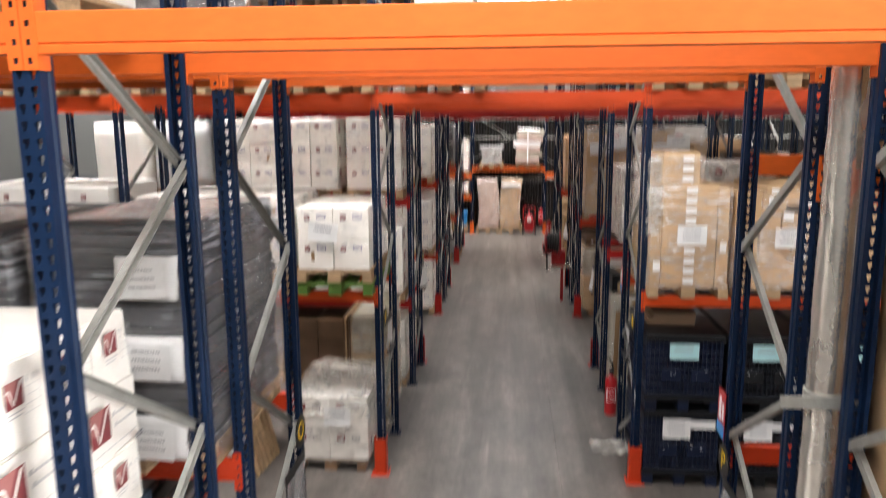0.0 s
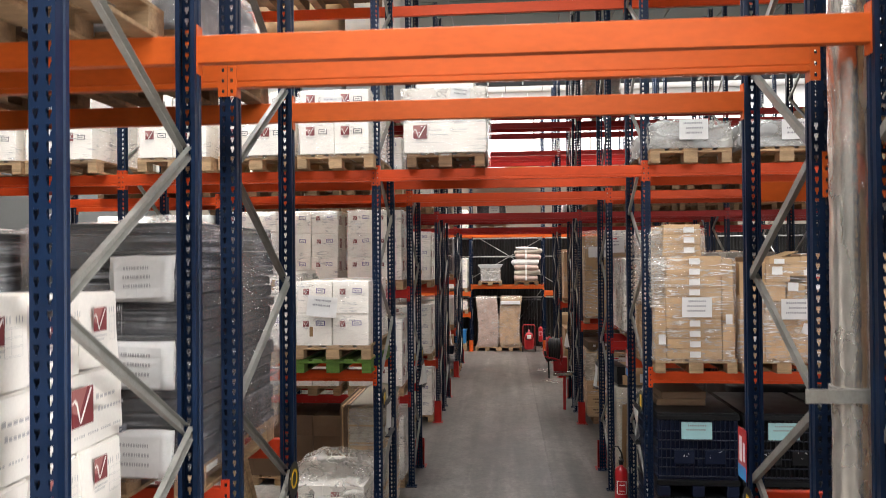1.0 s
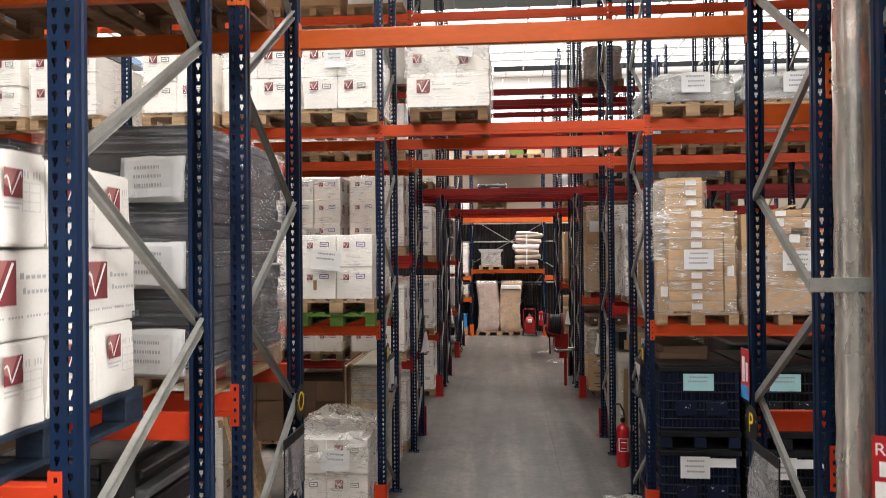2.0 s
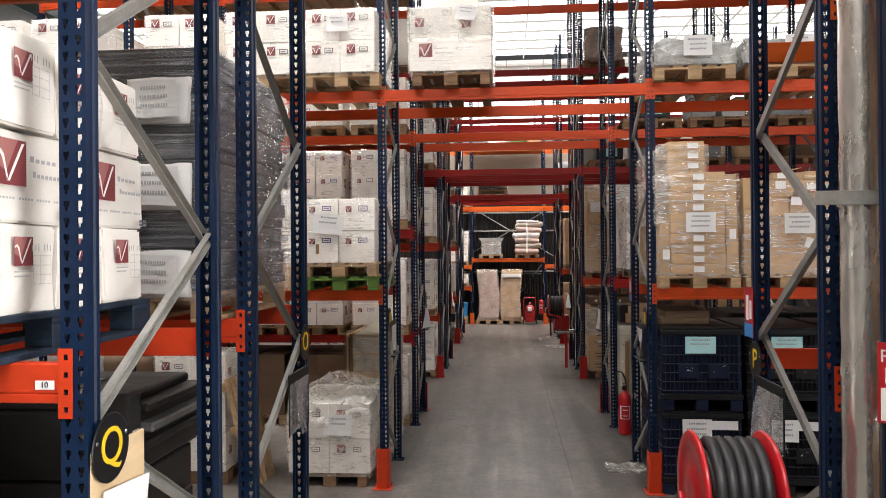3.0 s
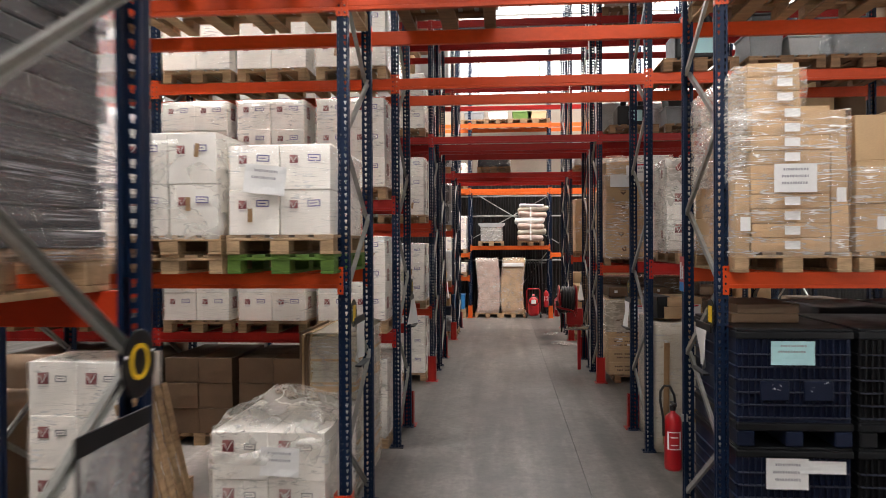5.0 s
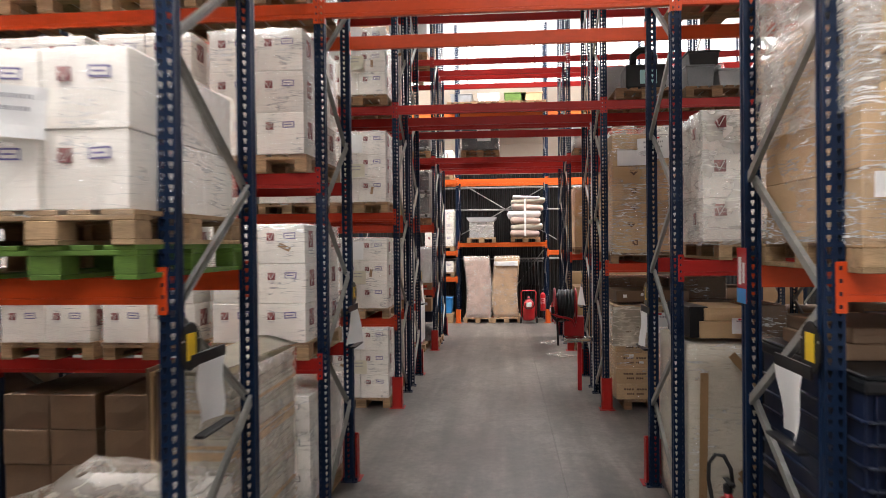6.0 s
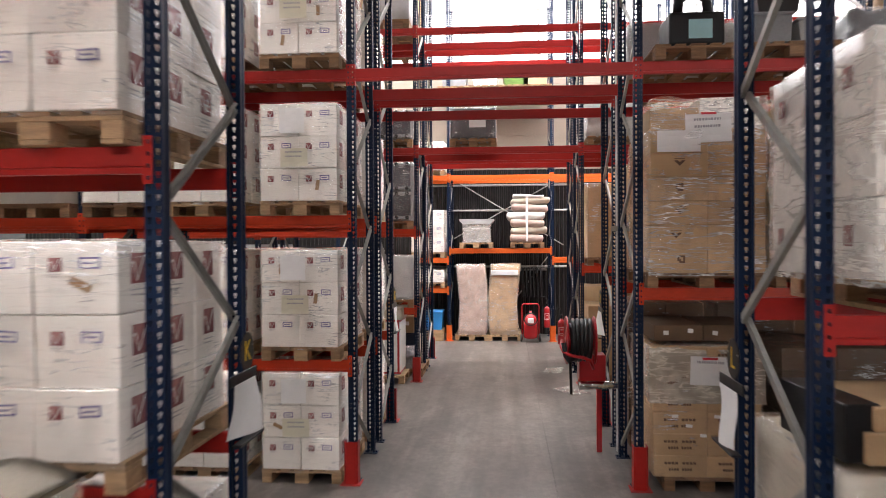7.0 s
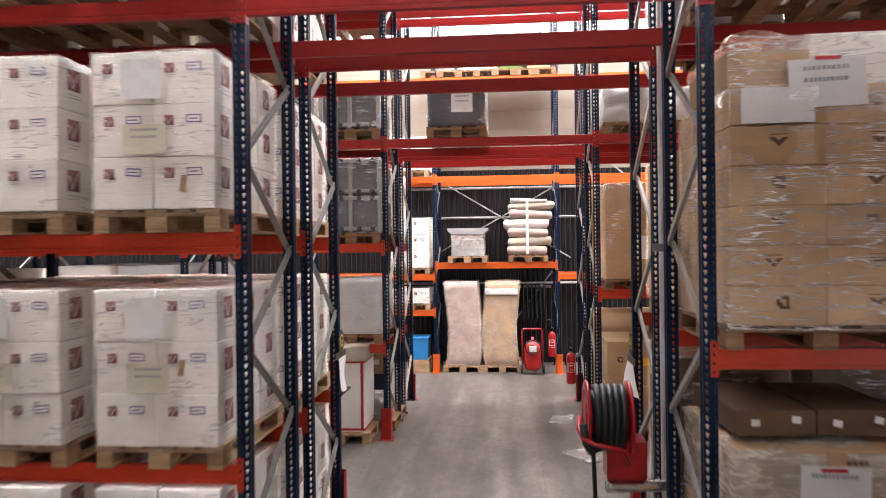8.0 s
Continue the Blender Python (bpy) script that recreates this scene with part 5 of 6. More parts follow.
# third run, left: three tiers of white cartons
for row_y, seed0 in ((14.7, 80), (16.24, 100)):
    for i, x in enumerate((-1.895, -2.89, -3.74)):
        for j, (z, h) in enumerate(((0.0, 0.318), (1.21, 0.318), (2.65, 0.318), (4.10, 0.3))):
            pallet("wood" if j < 3 and i < 2 else "old", x, row_y + 0.02, z)
            stack(x - 0.385, x + 0.385, row_y, z + PH, 2, 3, h, prints=("small", "label"), side_prints="side", label=WHITE_LOAD, seed=seed0 + i * 4 + j,
                  signs=[(-0.06, 0.78, 0.25, 0.24, 0, PAPER, 0), (-0.04, 0.42, 0.27, 0.18, 0, CREAMPAPER, 2)] if i == 0 or j == 1 else (), sag=0.01)
# third run, right
for x, seed in ((2.02, 121), (3.2, 122)):
    pallet("wide", x, 14.74, 1.93)
    load = stack(x - 0.53, x + 0.53, 14.72, 1.93 + PH, 2, 6, 0.227, mat=BROWNCARD, prints=("wedge",), film=WRAPFILM, label="brown cartons with dark printed wedges, wrapped on a pallet", seed=seed, rough=0.018,
          top=[(-0.3, 0.02, 0, 0.46, 0.8, 0.2, BROWNCARD), (0.22, 0.06, 0, 0.55, 0.8, 0.3, WHITECARD)],
          signs=[(-0.27, 1.24, 0.4, 0.2, 0, PAPER, 0), (0.0, 1.36, 0.42, 0.27, -2, PAPER, 2)])
    film_round(load, -0.5, 0.53, 0.0, 1.0, 1.2, 1.66, seed + 9, WRAPFILM, 0.03, 0.015, 0.03)
    part("red_tape", solid_bm(-0.07, 0.07, -0.048, -0.044, 1.485, 1.505), TAPERED, load, "strip of red tape")
    pallet("old", x, 14.74, 0)
    near_one = seed == 121
    # the second load is browner and darker for the shade it stands in
    load = stack(x - 0.51, x + 0.49, 14.72, PH, 2, 6, 0.205, mat=BROWNCARD if near_one else SHADEDCARD, prints=("text",), film=FILM, label="brown cartons under a creased silvery film hood on the floor", seed=seed + 4, rough=0.02,
          signs=[(0.03, 1.01, 0.38, 0.27, 2, PAPER, 1)] if near_one else ())
    if near_one:
        film_round(load, -0.50, 0.50, 0.0, 1.15, 0.70, 1.25, seed + 8, HOODFILM, 0.035, 0.02, 0.05)
        part("red_tape", solid_bm(-0.05, 0.09, -0.048, -0.044, 1.115, 1.137), TAPERED, load, "strip of red tape")
        for k in range(6):
            part("sticker", solid_bm(-0.03, 0.03, -0.002, 0, -0.015, 0.015), PAPER, load, "small white sticker", pose(-0.3 + 0.13 * k, -0.026, 0.58 - 0.09 * (k % 3), 0, 6 * (k % 2), 0))
        # brown cartons whose colour holds the shadow under the beam
        crown = thing("carton_stack", pose(x, 14.86, PH + 1.27), "flat brown cartons with white stickers, darkened in colour for shade", "carton stack", "wrapped stacks of cartons")
        for k, (dx, w) in enumerate(((-0.24, 0.46), (0.24, 0.47))):
            place("carton", shared(("carton", "crown", k), carton_mesh, w, 0.9, 0.15, SHADEDCARD, k), crown, pose(dx, 0.02 * k, 0, 0, 0, 1.5 - 3 * k))
        for k in range(4):
            part("sticker", solid_bm(-0.025, 0.025, -0.002, 0, -0.02, 0.02), PAPER, crown, "small white sticker", pose(-0.36 + 0.23 * k, -0.02, 0.08 + 0.02 * (k % 2), 0, 5 * k, 0))
for x, seed in ((1.95, 131), (2.95, 132)):
    pallet("old", x, 16.26, 1.93)
    stack(x - 0.42, x + 0.42, 16.24, 1.93 + PH, 2, 4, 0.3, mat=BROWNCARD, prints=(), film=FILM, label=BROWN_LOAD, seed=seed)
    pallet("old", x, 16.26, 0)
    # floor stack raised to keep the bay dark, shade also in its colour
    stack(x - 0.42, x + 0.42, 16.24, PH, 2, 5, 0.305, mat=SHADEDCARD, prints=(), film=FILM, label=BROWN_LOAD, seed=seed + 3)
    pallet("old", x, 16.26, 4.10)
    soft_load(x - 0.4, x + 0.4, 16.26, 1.1, 4.10 + PH, 0.7, LIGHTGREY, "pale goods wrapped in clear film", seed + 6, rough=0.04)


def crate_tower(x, y, z, tiers, label):
    """Folding plastic crates in frames, stacked: posts, knobs and dark panels."""
    c = thing("plastic_crate_tower", pose(x, y, z), label, "plastic crates")
    for t in range(tiers):
        z0 = t * 0.5
        part("panel", block(-0.37, 0.37, 0.02, 1.1, z0 + 0.03, z0 + 0.46, 0.01), CRATEPANEL, c)
        for cx in (-0.39, 0.0, 0.39):
            part("frame_post", block(cx - 0.03, cx + 0.03, 0, 0.06, z0, z0 + 0.5, 0.008), GREYPLASTIC, c)
        for cz in (0.03, 0.44):
            part("rail", block(-0.4, 0.4, -0.004, 0.05, z0 + cz, z0 + cz + 0.05, 0.008), GREYPLASTIC, c)
            for cx in (-0.3, -0.12, 0.12, 0.3):
                bm = bmesh.new()
                turned(bm, [(0.03, -0.02), (0.035, -0.006), (0.035, 0.0)], 10, "y")
                part("knob", bm, CHARCOAL, c, "", pose(cx, 0, z0 + cz + 0.025))
    film_round(c, -0.41, 0.41, -0.02, 1.1, 0, tiers * 0.5, 5, FILM)
    return c


# fourth run
for x in (-1.85, -2.75):
    pallet("old", x, 20.1, 2.61)
    crate_tower(x, 20.1, 2.61 + PH, 2, "dark folding plastic crates stacked under clear film")
    pallet("old", x, 20.1, 1.26)
    soft_load(x - 0.38, x + 0.38, 20.1, 1.1, 1.26 + PH, 0.75, LIGHTGREY, "square grey bale in a plastic cover", 141, FILM, rough=0.012, sag=0.02)
    pallet("old", x, 20.1, 4.0)
    crate_tower(x, 20.1, 4.0 + PH, 1, "dark folding plastic crate under clear film")
    pallet("wood", x, 21.6, 2.61)
    stack(x - 0.4, x + 0.4, 21.58, 2.61 + PH, 2, 3, 0.32, label=WHITE_LOAD, seed=142)
for x, seed in ((1.9, 151), (2.8, 152)):
    pallet("old", x, 20.1, 1.97)
    stack(x - 0.4, x + 0.42, 20.08, 1.97 + PH, 1, 2, 0.62, mat=BROWNCARD, prints=(), film=FILM, label=BROWN_LOAD, seed=seed, signs=[(0.1, 0.4, 0.26, 0.3, 0, PAPER, 0)])
    pallet("old", x, 20.1, 0)
    stack(x - 0.4, x + 0.42, 20.08, PH, 1, 2, 0.58, mat=BROWNCARD, prints=("hatch",), film=None, label="tall plain brown cartons on a floor pallet", seed=seed + 3, signs=[(0.05, 0.9, 0.14, 0.1, 0, YELLOW, 0)])
    pallet("old", x, 20.1, 4.0)
    soft_load(x - 0.4, x + 0.4, 20.1, 1.1, 4.0 + PH, 0.5, LIGHTGREY, "pale goods wrapped in clear film", seed + 6)
pallet("old", -0.42, 20.12, 4.0)
soft_load(-0.8, -0.04, 20.1, 1.1, 4.0 + PH, 0.52, CRATEPANEL, "dark goods wrapped in clear film with a note above the lane", 161, FILM, rough=0.015, sag=0.02, signs=[(0.08, 0.3, 0.28, 0.26, 0, PAPER, 2)])

# end wall run
def leaning_wrap(x, label, seed, lean, mat):
    """A tall leaning column of boards in dusty film."""
    s = thing("wrapped_board_column", pose(x, 25.42, 0), label, "wrapped column", "tall wrapped columns at the end wall")
    bm = lumpy(-0.34, 0.34, 0, 0.75, PH, 1.84, 12, 0.02, seed, False, 0.01)
    for v in bm.verts:
        v.co.x += lean * math.sin(v.co.z * 2.2) + 0.03 * (v.co.z - 0.9) * lean * 10
    part("boards", bm, mat, s, "", None, True)
    bm = lumpy(-0.36, 0.36, -0.02, 0.77, PH, 1.86, 12, 0.02, seed + 1, True, 0.01)
    for v in bm.verts:
        v.co.x += lean * math.sin(v.co.z * 2.2) + 0.03 * (v.co.z - 0.9) * lean * 10
    part("stretch_film", bm, DUSTYFILM, s, "", None, True)
    return s


pallet("wood", -0.7, 25.4, 0)
leaning_wrap(-0.7, "tall leaning column of boards in creased film", 171, 0.06, BLUSH)
pallet("wood", 0.1, 25.4, 0)
right_wrap = leaning_wrap(0.1, "tall column of brown boards in creased film", 173, -0.06, BROWNCARD)
part("paper_band", lumpy(-0.30, 0.36, -0.045, -0.02, 1.58, 1.70, 4, 0.012, 4), PAPER, right_wrap, "white band of paper near the top", pose(-0.03, 0, 0), True)
pallet("wood", -0.58, 25.35, 2.23)
papers = sheet_pile(-0.89, -0.25, 25.35, 1.0, 2.23 + PH, 0.46, "sheaf of grey-white papers piled on a pallet", 174, (LIGHTGREY, PAPER), SILVERFILM, "paper_pile")
bm = bmesh.new()
extrude(bm, [(-0.33, 0.44), (0.33, 0.44), (0.40, 0.51), (0.42, 0.56), (-0.42, 0.56), (-0.40, 0.51)], "y", -0.03, 1.03)
bmesh.ops.recalc_face_normals(bm, faces=bm.faces)
part("top_sheet", bm, LIGHTGREY, papers, "flared grey sheet on top")
pallet("old", 0.65, 25.35, 2.23)
mat_pile = thing("mattress_pile", pose(0.63, 25.33, 2.23 + PH), "folded pale mattresses strapped on a pallet", "mattress pile")
for i, (w, h, z, lean) in enumerate(((0.40, 0.20, 0.0, 1), (0.44, 0.19, 0.19, -3), (0.40, 0.20, 0.36, 3), (0.46, 0.21, 0.54, -2), (0.43, 0.19, 0.73, 4), (0.47, 0.17, 0.91, -4), (0.36, 0.10, 1.06, 2))):
    bm = lumpy(-w, w, 0.0, 1.0, 0.0, h, 11, 0.02, 180 + i, False, 0.02)
    for v in bm.verts:
        k = 2 * v.co.z / h - 1
        v.co.x *= 1 - 0.11 * k * k
        v.co.y += 0.05 * k * k * (0.5 - v.co.y) * 2
    part("mattress", bm, (BLUSH, CREAM, BLUSH, PAPER, BLUSH, CREAM, PAPER)[i], mat_pile, "", pose(0.05 * math.sin(i * 1.7) + 0.012 * i, 0.02 * (i % 2), z, 0, lean, 0), True)
part("strap", block(-0.02, 0.03, -0.035, -0.02, 0.02, 1.1, 0.002), PAPER, mat_pile, "white tying strap")
for i, x in enumerate((-1.0, -0.25, 0.5, 0.95)):
    pallet("old", x - 0.1, 25.4, 6.02)
    grey_bin(x - 0.1, 25.45, 6.02 + PH, 0.6, 0.8, 0.2, (GREYPLASTIC, PAPER, GREENWOOD, BROWNCARD)[i], "shallow box of goods on a high pallet")
for z, rows in ((2.0, 3), (4.0, 2), (1.27, 1)):
    pallet("wood", -1.75, 25.4, z)
    stack(-2.15, -1.36, 25.38, z + PH, 2, rows, 0.34 if rows > 1 else 0.3, label=WHITE_LOAD, seed=191 + rows)
bin_blue = grey_bin(-1.6, 25.3, 0.27, 0.4, 0.6, 0.42, SKYBLUE, "bright blue plastic bin on a wooden crate")
crate = thing("wooden_crate", pose(-1.6, 25.28, 0), "low pale wooden crate under a blue bin", "crate")
part("body", block(-0.22, 0.22, 0, 0.62, 0.0, 0.27, 0.006), WOOD, crate)


# goods in the bays further out, seen only in slivers between the posts
# most are added to block side light that would leak through empty bays
BULK = [(WHITECARD, "white goods wrapped in film on a pallet"), (BROWNCARD, "brown goods wrapped in film on a pallet"), (LIGHTGREY, "grey goods wrapped in film on a pallet"), (SHADEDCARD, "brown goods on a pallet, darkened in colour for shade")]
for n, (ya, yb, levels, _) in enumerate(ROWS):
    for side, bay in ((-1, levels[0]), (1, levels[4])):
        for j, z in enumerate([0.0] + bay):
            if side > 0 and n > 2 and z > 5.5:
                continue
            for i, x in enumerate((4.7, 5.6)):
                rnd = random.Random(n * 100 + j * 10 + i + (50 if side > 0 else 0))
                if side < 0 and n == 2 and abs(z - 4.195) < 0.01 and i < 2:
                    continue
                room = ((bay + [8.0])[j] - z) - PH - 0.25
                # low and right-hand goods get the shaded brown where bays look dark
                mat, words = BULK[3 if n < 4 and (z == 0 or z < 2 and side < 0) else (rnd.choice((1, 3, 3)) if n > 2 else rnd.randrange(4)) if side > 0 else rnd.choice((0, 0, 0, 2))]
                pallet("plain", side * x, ya - 0.1, z)
                if side < 0 and n == 2 and 2 < z < 3:
                    stack(-x - 0.39, -x + 0.39, ya - 0.12, z + PH, 2, 3, 0.33, 1.15, 1, prints=("small",), film=None, label="white moving cartons on a pallet in a far bay", seed=n * 9 + i)
                    continue
                soft_load(side * x - 0.39, side * x + 0.39, ya - 0.12, 1.18, z + PH, min(room, rnd.uniform(0.8, 1.3)), mat, words, n * 50 + j * 7 + i, None, rough=0.012, sag=0.015, cuts=4)

# high loads, only some of them seen, added to shade the bays beneath
for n, (ya, yb, levels, _) in enumerate(ROWS):
    for side, bay in ((-1, levels[0]), (1, levels[4])):
        if side > 0 and n != 2:
            continue
        for j, z in enumerate(v for v in bay if v > 5.5):
            for i, x in enumerate((1.9, 2.8, 3.68)):
                rnd = random.Random(n * 90 + i + (40 if side > 0 else 0))
                mat, words = BULK[rnd.choice((0, 1, 2))]
                pallet("plain", side * x, ya - 0.1, z)
                soft_load(side * x - 0.39, side * x + 0.39, ya - 0.12, 1.18, z + PH, rnd.uniform(0.9, 1.4), mat, words, n * 31 + i, FILM if n == 2 else None, rough=0.012, sag=0.015, cuts=5)
# a dark pole between the goods
pole = thing("dark_pole", pose(1.98, 10.55, 0.0), "black square pole standing before the taped board box", "pole")
part("shaft", block(-0.022, 0.022, -0.022, 0.022, 0.012, 1.41, 0.003), BLACK, pole)
part("foot", block(-0.06, 0.06, -0.06, 0.06, 0.0, 0.012, 0.002), BLACK, pole)
# a tall wrapped load high in the third run
pallet("old", 1.85, 14.8, 6.05)
soft_load(1.5, 2.2, 14.8, 1.1, 6.05 + PH, 0.78, BLUSH, "tapering pale goods in cloudy film on a high pallet", 97, BAGFILM, rough=0.05, sag=0.16, cuts=12)
# goods added behind the first visible pallets to keep the right-hand bays dark
for ya, z, h, mat, words in ((16.2, 1.93, 1.2, BROWNCARD, BULK[1][1]), (20.1, 1.97, 1.2, BROWNCARD, BULK[1][1]), (21.55, 1.97, 1.2, BROWNCARD, BULK[1][1]), (21.55, 0.0, 1.4, SHADEDCARD, BULK[3][1]), (10.7, 0.0, 1.3, SHADEDCARD, BULK[3][1]), (21.55, 4.0, 0.9, LIGHTGREY, BULK[2][1])):
    pallet("plain", 3.72, ya + 0.02, z)
    soft_load(3.36, 4.1, ya, 1.15, z + PH, h, mat, words, int(ya * 3 + z), None, rough=0.012, sag=0.015, cuts=5)
for ya in (21.55,):
    for x in (1.9, 2.8):
        for z, h in ((0.0, 1.4), (1.97, 1.3), (4.0, 0.9)):
            pallet("plain", x, ya + 0.02, z)
            soft_load(x - 0.4, x + 0.4, ya, 1.15, z + PH, h, BROWNCARD if z < 3 else LIGHTGREY, BULK[1][1] if z < 3 else BULK[2][1], int(x * 9 + z), None, rough=0.012, sag=0.015, cuts=5)

# unseen goods added in the near right-hand bay to close off the door's light
for z, h in ((0.0, 1.5), (1.88, 1.55), (3.71, 1.6)):
    for x in (1.92, 2.8, 3.68):
        pallet("plain", x, 2.28, z)
        soft_load(x - 0.39, x + 0.39, 2.26, 1.1, z + PH, h, BROWNCARD if x < 3 else WHITECARD, BULK[1][1] if x < 3 else BULK[0][1], int(x * 10 + z), None, rough=0.012, sag=0.015, cuts=5)
# left floor goods added to block light, with shade also in their colour
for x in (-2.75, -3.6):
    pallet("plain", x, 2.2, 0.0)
    soft_load(x - 0.39, x + 0.39, 2.18, 1.1, PH, 1.5, SHADEDCARD, BULK[3][1], int(-x * 10), None, rough=0.012, sag=0.015, cuts=5)

# ---- fire gear, signs, pipes and loose things ----
def hose_reel(x, y, z, label):
    """A red drum of black hose between two pressed discs, on an arm and a box bracket."""
    r = thing("fire_hose_reel", pose(x, y, z), label, "hose reel", "fire hose reels beside the lane")
    for cx, s in ((-0.15, -1), (0.15, 1)):
        bm = bmesh.new()
        turned(bm, [(0.05, s * 0.012), (0.1, s * 0.014), (0.11, s * 0.004), (0.2, s * 0.004), (0.21, s * 0.012), (0.262, s * 0.012), (0.272, 0), (0.262, -s * 0.01), (0.05, -s * 0.006)], 40, "x")
        part("disc", bm, RED, r, "", pose(cx, 0, 0), True)
    bm = bmesh.new()
    turned(bm, [(0.12, -0.14), (0.12, 0.14)], 24, "x")
    part("drum", bm, RED, r)
    bm = bmesh.new()
    pts, turns = [], 5
    for layer, rad in ((0, 0.17), (1, 0.222)):
        for k in range(turns * 20 + 1):
            a = 2 * math.pi * k / 20
            f = k / (turns * 20)
            pts.append((-0.115 + 0.23 * (f if layer == 0 else 1 - f), rad * math.cos(a) * (1 + 0.01 * math.sin(a * 0.37)), rad * math.sin(a)))
    tube(bm, pts, 0.026, 7)
    part("hose", bm, RUBBER, r, "black rubber hose", None, True)
    bm = bmesh.new()
    tube(bm, [(-0.2, -0.22, 0.0), (-0.18, -0.24, -0.14), (-0.15, -0.24, -0.19), (-0.05, -0.2, -0.16)], 0.028, 7)
    part("hose_end", bm, RUBBER, r, "black rubber hose", None, True)
    bm = bmesh.new()
    tube(bm, [(-0.13, -0.22, -0.16), (-0.12, -0.22, -0.5), (-0.12, -0.22, -0.56)], 0.016, 8)
    part("nozzle", bm, BLACK, r, "black hose nozzle", None, True)
    bm = bmesh.new()
    tube(bm, [(-0.2, 0.0, 0.0), (-0.22, -0.1, -0.06), (-0.2, -0.24, -0.1), (-0.12, -0.29, -0.13), (0.0, -0.29, -0.15), (0.08, -0.27, -0.18), (0.12, -0.24, -0.28)], 0.018, 8)
    part("arm", bm, RED, r, "", None, True)
    part("bracket_box", block(-0.02, 0.27, -0.1, 0.14, -0.44, -0.15, 0.012, 2), RED, r)
    part("stand", block(0.19, 0.25, 0.08, 0.14, -z, -0.3, 0.006), RED, r)
    bm = bmesh.new()
    tube(bm, [(-0.02 + 0.05 * i, -0.05 + 0.008 * i, -0.50 + 0.004 * math.sin(i * 2.3)) for i in range(11)], 0.045, 14)
    part("feed_pipe", bm, SILVERFOIL, r, "bright steel feed pipe", None, True)
    return r


hose_reel(0.85, 3.5, 1.42, "red fire hose reel with a coil of black hose")
hose_reel(0.95, 15.92, 1.275, "red fire hose reel, black hose, on a red stand")


def extinguisher(x, y, z, turn=0, scale=1.0):
    e = thing("fire_extinguisher", pose(x, y, z, 0, 0, turn), "red fire extinguisher with a black hose and white label", "fire extinguisher", "red fire extinguishers")
    bm = bmesh.new()
    k = scale
    turned(bm, [(0.06 * k, 0), (0.072 * k, 0.012), (0.075 * k, 0.03), (0.075 * k, 0.42 * k), (0.066 * k, 0.46 * k), (0.04 * k, 0.485 * k), (0.022 * k, 0.495 * k), (0.022 * k, 0.52 * k)], 20)
    part("bottle", bm, RED, e, "", None, True)
    bm = bmesh.new()
    turned(bm, [(0.024, 0.515 * k), (0.028, 0.525 * k), (0.028, 0.56 * k), (0.012, 0.57 * k)], 12)
    part("valve", bm, BLACK, e)
    part("lever", block(-0.016, 0.016, -0.09, 0.05, 0.575 * k, 0.587 * k, 0.004), BLACK, e)
    bm = bmesh.new()
    tube(bm, [(0.02, -0.02, 0.55 * k), (0.0, -0.05, 0.66 * k), (-0.04, -0.06, 0.735 * k), (-0.085, -0.06, 0.74 * k), (-0.115, -0.05, 0.69 * k), (-0.115, -0.04, 0.6 * k), (-0.09, -0.04, 0.45 * k), (-0.085, -0.03, 0.3 * k)], 0.011, 8)
    part("hose", bm, RUBBER, e, "black hose", None, True)
    bm = bmesh.new()
    n = 8
    for i in range(n):
        a0, a1 = math.radians(-140 + 95 * i / n), math.radians(-140 + 95 * (i + 1) / n)
        r = 0.0765 * k
        bars = [(0.19, 0.197), (0.335, 0.342)] + ([(0.19, 0.342)] if i in (0, n - 1) else [(0.225, 0.232), (0.29, 0.3)] if 1 < i < n - 2 else [])
        for za, zb in bars:
            bm.faces.new([bm.verts.new(p) for p in ((r * math.cos(a0), r * math.sin(a0), za), (r * math.cos(a1), r * math.sin(a1), za), (r * math.cos(a1), r * math.sin(a1), zb), (r * math.cos(a0), r * math.sin(a0), zb))])
    part("label", bm, PAPER, e, "white printed label")
    return e


def bracket(x, y, z, side):
    b = thing("extinguisher_bracket", pose(x, y, z), "steel wall hook holding a fire extinguisher on a post", "bracket")
    part("plate", block(min(0, side * 0.05), max(0, side * 0.05), -0.02, 0.02, 0.0, 0.06, 0.002), GALV, b)


extinguisher(1.27, 8.98, 0.33)
bracket(1.345, 8.98, 0.75, 1)
extinguisher(1.22, 22.3, 0.35)
bracket(1.3, 22.3, 0.77, 1)


def flame_sign(x, y, z, side):
    """A tall red and blue extinguisher sign on the lane side of a post."""
    s = thing("extinguisher_sign", pose(x, y, z, 0, 0, 90 * side), "red and blue fire extinguisher sign on a post", "safety sign", "fire signs on the posts")
    part("plate", block(-0.075, 0.075, -0.004, 0, -0.15, 0.15, 0.001), RED, s)
    part("lower_field", block(-0.075, 0.075, -0.0055, -0.0045, -0.15, -0.07, 0), SKYBLUE, s, "blue printed field")
    part("bottle_pictogram", block(-0.045, 0.0, -0.0058, -0.0045, -0.05, 0.1, 0), PAPER, s, "white pictogram")
    part("flame_pictogram", block(0.02, 0.055, -0.0058, -0.0045, -0.04, 0.07, 0), PAPER, s, "white pictogram")


flame_sign(1.352, 4.79, 2.1, -1)
flame_sign(1.352, 8.98, 2.03, -1)
ria = thing("hose_reel_sign", pose(1.465, 3.27, 1.94, 0, 0, -20), "red and white hose reel sign on a post", "safety sign", "fire signs on the posts")
part("plate", block(-0.1, 0.1, -0.004, 0, -0.16, 0.16, 0.001), RED, ria)
